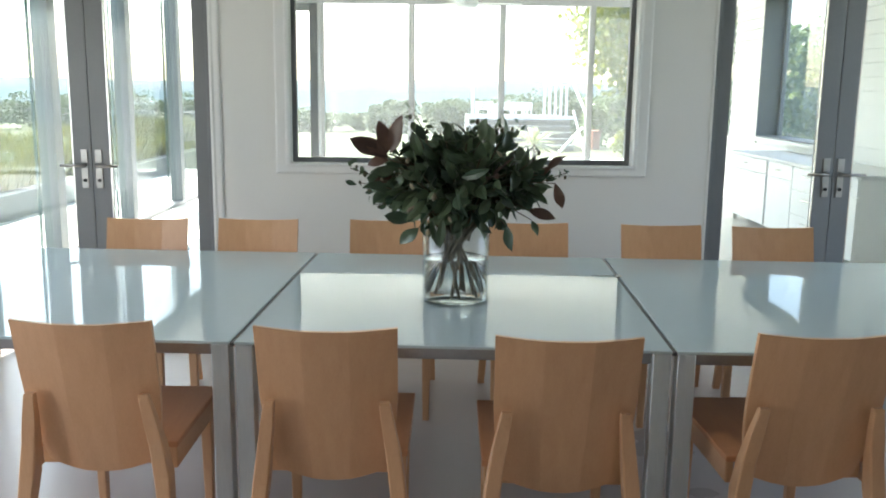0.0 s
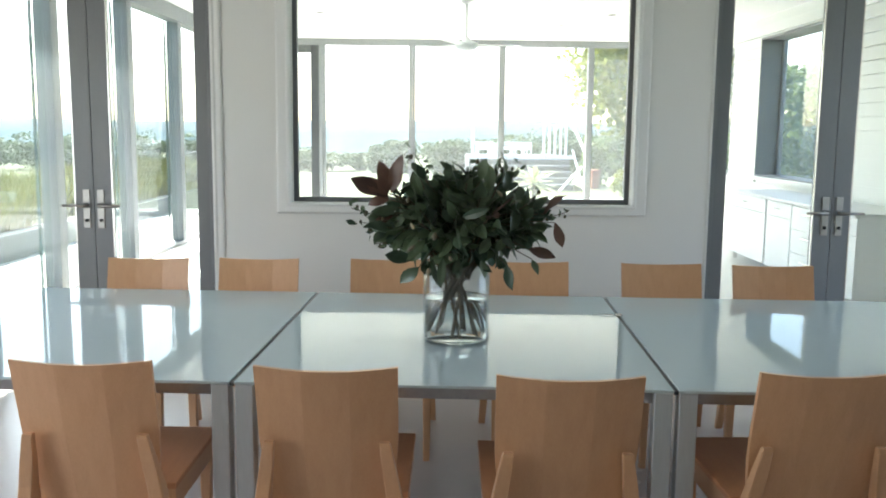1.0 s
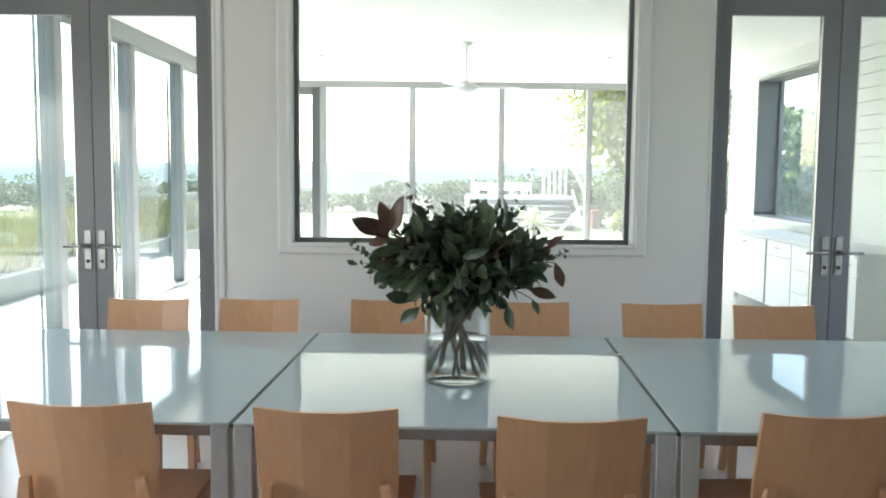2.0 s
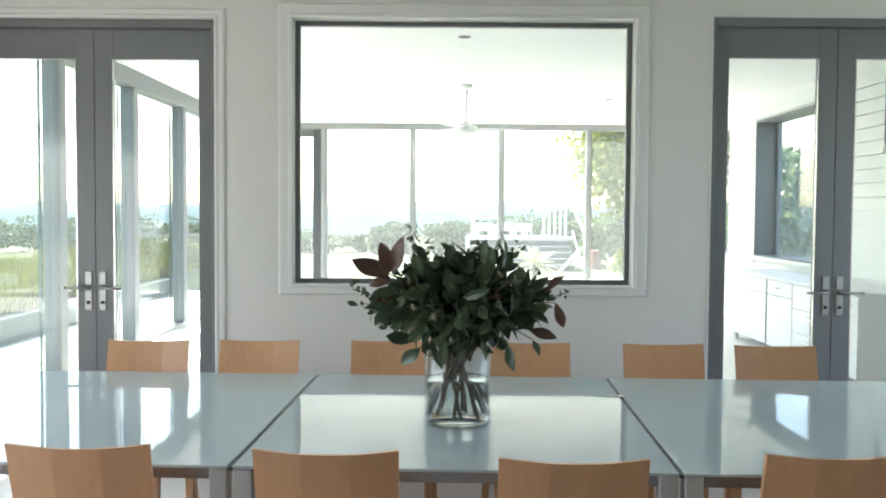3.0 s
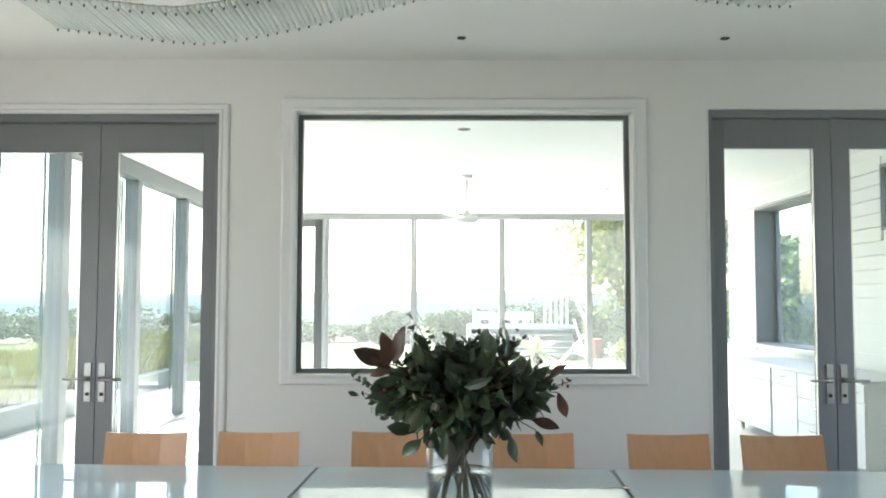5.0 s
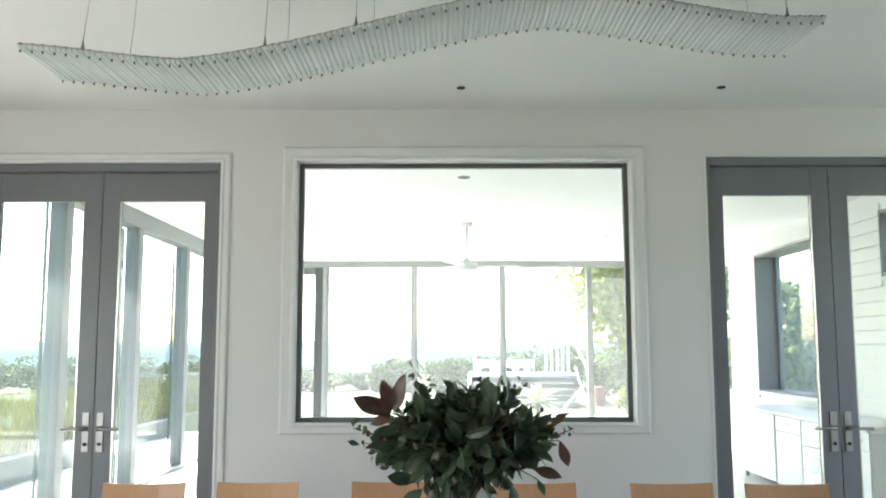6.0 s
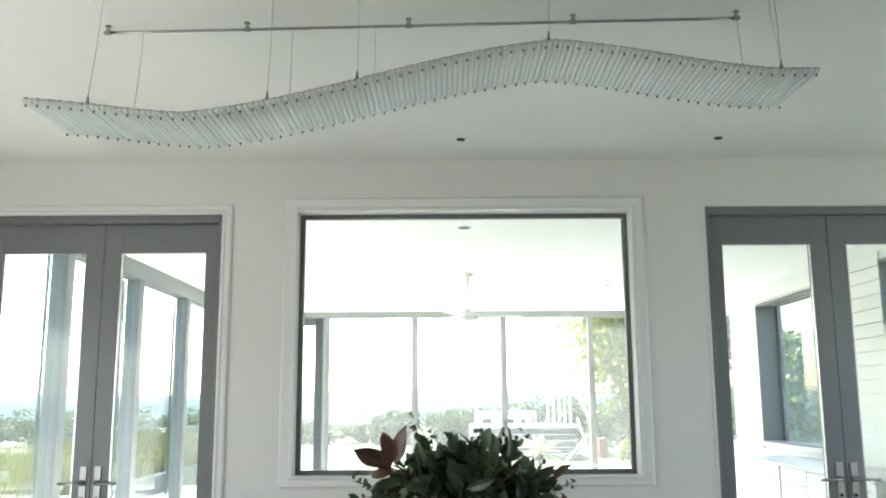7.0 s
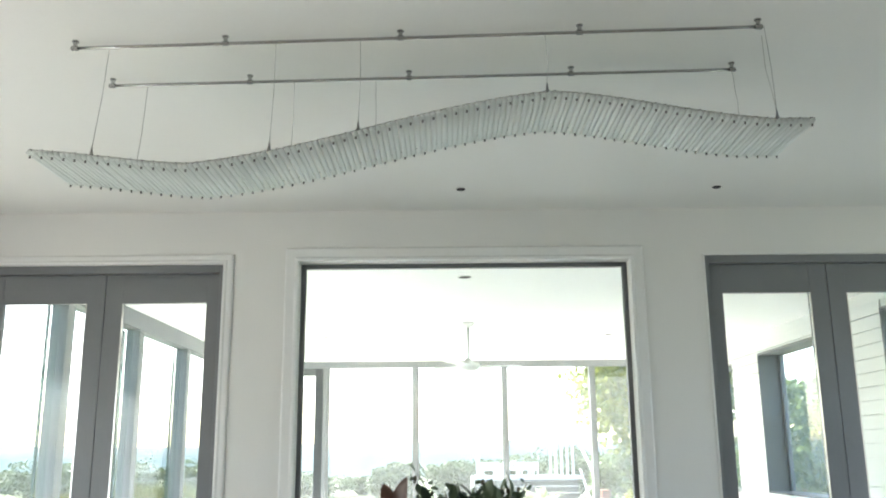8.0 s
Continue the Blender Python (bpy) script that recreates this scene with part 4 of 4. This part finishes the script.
def foliage(bm_lists, centre, radii, count, leaf, r, clumps=14):
    """Leaf quads gathered in clumps over an uneven ellipsoid."""
    verts, faces = bm_lists
    cs = []
    for _ in range(clumps):
        d = Vector((r.gauss(0, 1), r.gauss(0, 1), r.gauss(0, 1))).normalized() * r.uniform(0.35, 0.95)
        cs.append((Vector((centre[0] + d.x * radii[0], centre[1] + d.y * radii[1], centre[2] + d.z * radii[2])), r.uniform(0.22, 0.5)))
    for _ in range(count):
        c, s = r.choice(cs)
        d = Vector((r.gauss(0, 1), r.gauss(0, 1), r.gauss(0, 1))).normalized() * r.uniform(0.3, 1.0) ** 0.5 * s
        p = c + Vector((d.x * radii[0], d.y * radii[1], d.z * radii[2]))
        a = Vector((r.gauss(0, 1), r.gauss(0, 1), r.gauss(0, 0.7))).normalized()
        b = a.orthogonal().normalized()
        b.rotate(Matrix.Rotation(r.uniform(0, 6.28), 3, a))
        l, w = leaf * r.uniform(0.6, 1.2), leaf * r.uniform(0.25, 0.45)
        k = len(verts)
        verts += [tuple(p - a * l / 2), tuple(p + b * w), tuple(p + a * l / 2), tuple(p - b * w)]
        faces += [(k, k + 1, k + 2, k + 3)]


def tree(x, y, height, spread, count, leaf, seed, label, trunk=0.12, low=0.3, mat=M_TREE):
    r = random.Random(seed)
    t = thing("tree", (x, y, -0.1), label, "tree", "garden trees")
    bm = tube(bmesh.new(), [(0, 0, 0), (0.05, 0.03, height * 0.2), (-0.06, 0.05, height * 0.45), (0.04, 0, height * 0.75)], [trunk, trunk * 0.8, trunk * 0.55, trunk * 0.2], 9)
    for k in range(9):
        a, z = k * 2.4 + r.uniform(-0.3, 0.3), height * r.uniform(low, 0.65)
        e = spread * r.uniform(0.6, 0.95)
        tube(bm, [(0, 0, z), (math.cos(a) * e * 0.5, math.sin(a) * e * 0.5, z + height * 0.14), (math.cos(a) * e, math.sin(a) * e, z + height * 0.2)], [trunk * 0.4, trunk * 0.22, trunk * 0.08], 6)
    part("trunk", bm, M_BARK, t, "grey-brown bark", True)
    lists = ([], [])
    foliage(lists, (0, 0, height * (0.5 + low / 2)), (spread, spread, height * (0.52 - low / 2)), count, leaf, r, 34)
    me = bpy.data.meshes.new("crown")
    me.from_pydata(lists[0], [], lists[1])
    me.materials.append(mat)
    c = new("crown", me)
    c.parent = t
    return t


tree(6.3, 26.0, 6.6, 2.3, 9000, 0.24, 11, "tall leafy garden tree in sunlight", 0.14, 0.22)
tree(7.5, 17.2, 3.2, 1.7, 7000, 0.16, 12, "broad leafy tree outside the boxed window", 0.1, 0.1, M_SHADE)
tree(9.6, 20.0, 4.1, 1.9, 5000, 0.18, 13, "broad leafy tree outside the boxed window", 0.12, 0.1, M_SHADE)


def bush(x, y, rx, ry, rz, count, leaf, seed, label="rounded coastal bush at the edge of the lawn", mat=M_BUSH):
    r = random.Random(seed)
    t = thing("bush", (x, y, -0.15 - 1.3 * min(1, max(0, (math.hypot(x, y) - 28) / 36))), label, "bush", "coastal bushes")
    bm = bmesh.new()
    for k in range(6):
        a = k * 1.05
        tube(bm, [(0, 0, 0), (math.cos(a) * rx * 0.3, math.sin(a) * ry * 0.3, rz * 0.7), (math.cos(a) * rx * 0.6, math.sin(a) * ry * 0.6, rz * 1.3)], [0.05, 0.03, 0.01], 5)
    part("stems", bm, M_BARK, t)
    lists = ([], [])
    foliage(lists, (0, 0, rz), (rx, ry, rz), count, leaf, r, 40)
    me = bpy.data.meshes.new("crown")
    me.from_pydata(lists[0], [], lists[1])
    me.materials.append(mat)
    c = new("crown", me)
    c.parent = t
    return t


rb = random.Random(21)
k = 0
for x, y, rx, rz in ((-9.5, 64, 3.4, 1.1), (-13.5, 62, 3.0, 1.3), (-17, 60, 3.0, 1.5), (-21, 58, 3.5, 1.6), (-26, 60, 4, 1.7), (-31, 58, 4, 1.6), (-6.0, 66, 1.0, 0.9), (-3.3, 58, 1.9, 1.5), (1.2, 56, 3.0, 1.45), (4.8, 58, 3.0, 1.7), (8.5, 56, 3, 1.8), (12, 55, 3.2, 2.0), (16, 52, 3.5, 2.2), (20, 50, 4, 2.4), (-36, 56, 4, 1.7), (-42, 54, 4.5, 1.9)):
    bush(x, y, rx, rx * 0.6, rz * 0.78, 6500, 0.24, 100 + k)
    k += 1
bush(4.75, 27.0, 0.5, 0.5, 0.75, 1500, 0.14, 150, "small bright green shrub beside the path", M_SHADE)
bush(5.05, 23.6, 0.45, 0.4, 0.36, 1200, 0.12, 151, "small bright green shrub beside the path", M_TREE)
bush(6.05, 24.6, 1.05, 0.8, 0.95, 3600, 0.26, 152, "large green shrub in the sun beneath the tree", M_SHADE)

# raised deck with timber steps, balustrade and outdoor furniture
DX0, DX1, DY, DZ = 0.80, 3.80, 24.7, 0.86
deck = thing("deck", (0, DY, 0), "raised weathered timber deck with a flight of broad steps", "deck")
part("deck_frame", bx(DX0, DX1, 1.5, 6.0, -0.2, DZ - 0.12), M_STEP, deck)
for k in range(5):
    z = DZ - 0.12 - 0.165 * k
    part("step", bx(DX0 + 0.05, DX1 - 0.05, 1.2 - 0.30 * k, 1.52 - 0.30 * k, z - 0.045, z, 0.006), M_STEP, deck)
    part("riser", bx(DX0 + 0.06, DX1 - 0.06, 1.44 - 0.30 * k, 1.46 - 0.30 * k, z - 0.165, z - 0.046), M_STEP, deck)
part("fascia", bx(DX0 - 0.05, DX1 + 0.1, 1.42, 1.5, DZ - 0.115, DZ, 0.004), M_WHITE, deck, "white painted edge board")
for k in range(30):
    part("board", bx(DX0, DX1, 1.505 + 0.148 * k, 1.645 + 0.148 * k, DZ - 0.119, DZ - 0.09, 0.002), M_STEP, deck)
rail = thing("balustrade", (0, DY + 1.6, DZ - 0.09), "white painted balustrade with broad upright boards", "balustrade")
part("post", bx(0.86, 0.96, 0, 0.1, 0, 0.85, 0.004), M_WHITE, rail)
for k in range(5):
    x = 2.99 + 0.165 * k
    part("upright", bx(x, x + 0.075, 0, 0.03, 0.0, 0.98, 0.003), M_WHITE, rail)
part("top_rail", bx(2.96, 3.76, -0.01, 0.04, 0.98, 1.005, 0.003), M_WHITE, rail)
stair_rail = thing("handrail", (4.0, DY, 0), "sloping white handrail beside the steps", "handrail")
part("bar", tube(bmesh.new(), [(-0.15, 1.55, DZ + 0.95), (0.05, 0.2, 0.95)], 0.035, 8), M_WHITE, stair_rail)
part("bar", tube(bmesh.new(), [(-0.12, 1.5, DZ + 0.15), (0.0, 0.1, -0.05)], 0.03, 8), M_WHITE, stair_rail)
part("bar", tube(bmesh.new(), [(-0.75, -0.4, -0.1), (0.0, 0.5, 0.55)], 0.04, 8), M_WHITE, stair_rail)
part("post", bx(0.02, 0.09, 0.16, 0.23, -0.1, 0.95, 0.003), M_WHITE, stair_rail)


def garden_chair(x, y, rz):
    t = thing("garden_chair", (x, y, DZ - 0.09), "low white slatted outdoor chair on the deck", "chair", "outdoor chairs on the deck", rz=rz)
    for sx in (-0.25, 0.25):
        for sy in (-0.25, 0.25):
            part("leg", bx(sx - 0.02, sx + 0.02, sy - 0.02, sy + 0.02, 0, 0.36 if sy < 0 else 0.46), M_WHITE, t)
        part("armrest", bx(sx - 0.03, sx + 0.03, -0.28, 0.27, 0.365, 0.39), M_WHITE, t)
    part("seat", bx(-0.23, 0.23, -0.26, 0.26, 0.20, 0.24, 0.01), M_WHITE, t)
    for k in range(3):
        part("slat", bx(-0.23, 0.23, 0.235, 0.255, 0.28 + 0.065 * k, 0.32 + 0.065 * k), M_WHITE, t)
    return t


for x, r in ((1.35, 170), (1.95, 185), (2.5, 190)):
    garden_chair(x, DY + 3.2, r)
tb = thing("garden_table", (1.95, DY + 2.3, DZ - 0.09), "low white outdoor table on the deck", "table")
part("tabletop", bx(-0.6, 0.6, -0.3, 0.3, 0.26, 0.30, 0.005), M_WHITE, tb)
for sx in (-0.52, 0.52):
    for sy in (-0.24, 0.24):
        part("leg", bx(sx - 0.03, sx + 0.03, sy - 0.03, sy + 0.03, 0, 0.26), M_WHITE, tb)

# connector clip on a joint between the tables
clip = thing("table_clip", (0.784, 3.80, TZ), "small chrome connector clip over the table joint, with a rod for its reflection line", "clip")
part("clip_body", bx(-0.014, 0.014, -0.020, 0.020, 0.0005, 0.007, 0.002, 2), M_STEEL, clip)
# thin reflection line on the glass top, built as a steel rod
part("glint_rod", tube(bmesh.new(), [(-0.115, 0.004, 0.0035), (-0.012, 0.002, 0.0045)], [0.0015, 0.003], 8), M_STEEL, clip, "thin bright rod in place of a reflection line", True)

# spiky plant in front of the steps
yu = thing("yucca", (2.15, 20.5, -0.1), "pale spiky plant in full sun before the steps", "plant")
ry = random.Random(5)
yl = leaf_mesh("spike", 0.55, 0.07, 0.5, M_YUCCA)
part("trunk", tube(bmesh.new(), [(0, 0, 0), (0.02, 0, 0.25), (0, 0, 0.45)], [0.06, 0.05, 0.04], 8), M_BARK, yu)
for k in range(46):
    a = k * 2.4
    d = Vector((math.cos(a), math.sin(a), ry.uniform(-0.2, 1.5)))
    ob = new("spike", yl)
    ob.parent = yu
    ob.matrix_basis = Matrix.LocRotScale((0, 0, 0.42), d.to_track_quat("Y", "Z"), (ry.uniform(0.9, 1.35),) * 3)

low = thing("garden_wall", (0, 0, 0), "low white rendered garden wall beside the steps", "wall")
part("wall_body", bx(2.3, 4.6, 19.0, 19.25, -0.1, 0.12, 0.01), M_WHITE, low)
brick_pier = thing("brick_planter", (4.2, 26.0, -0.1), "red brick planter box beside the tree", "planter")
part("planter_body", bx(0.2, 0.42, -0.3, 0.3, 0, 0.55, 0.01), M_BRICK, brick_pier)

# ---------------------------------------------------------------- boards, last
# weatherboards on the sunroom's side wall
bh = 0.14


def board_mesh(l):
    bm = bmesh.new()
    vs = [bm.verts.new(p) for p in ((0, 0, 0), (-0.030, 0, 0), (-0.012, 0, bh - 0.007), (0, 0, bh - 0.007), (0, l, 0), (-0.030, l, 0), (-0.012, l, bh - 0.007), (0, l, bh - 0.007))]
    for q in ((0, 1, 2, 3), (4, 7, 6, 5), (1, 5, 6, 2), (0, 4, 5, 1), (3, 2, 6, 7)):
        bm.faces.new([vs[i] for i in q])
    return finish("weatherboard", bm, M_BOARD)


for i in range(21):
    z = 0.05 + i * bh
    spans, y = [], Y0 + 0.01
    for w in sorted((KW, KW2, KW3)):
        if z + bh > w[2] and z < w[3]:
            spans.append((y, w[0] - 0.001)); y = w[1] + 0.001
    spans.append((y, SY1 - 0.01))
    for a, b in spans:
        ob = new("weatherboard", board_mesh(b - a))
        ob.parent = wall_e
        ob.matrix_basis = pose(SX1 - 0.001, a, z)
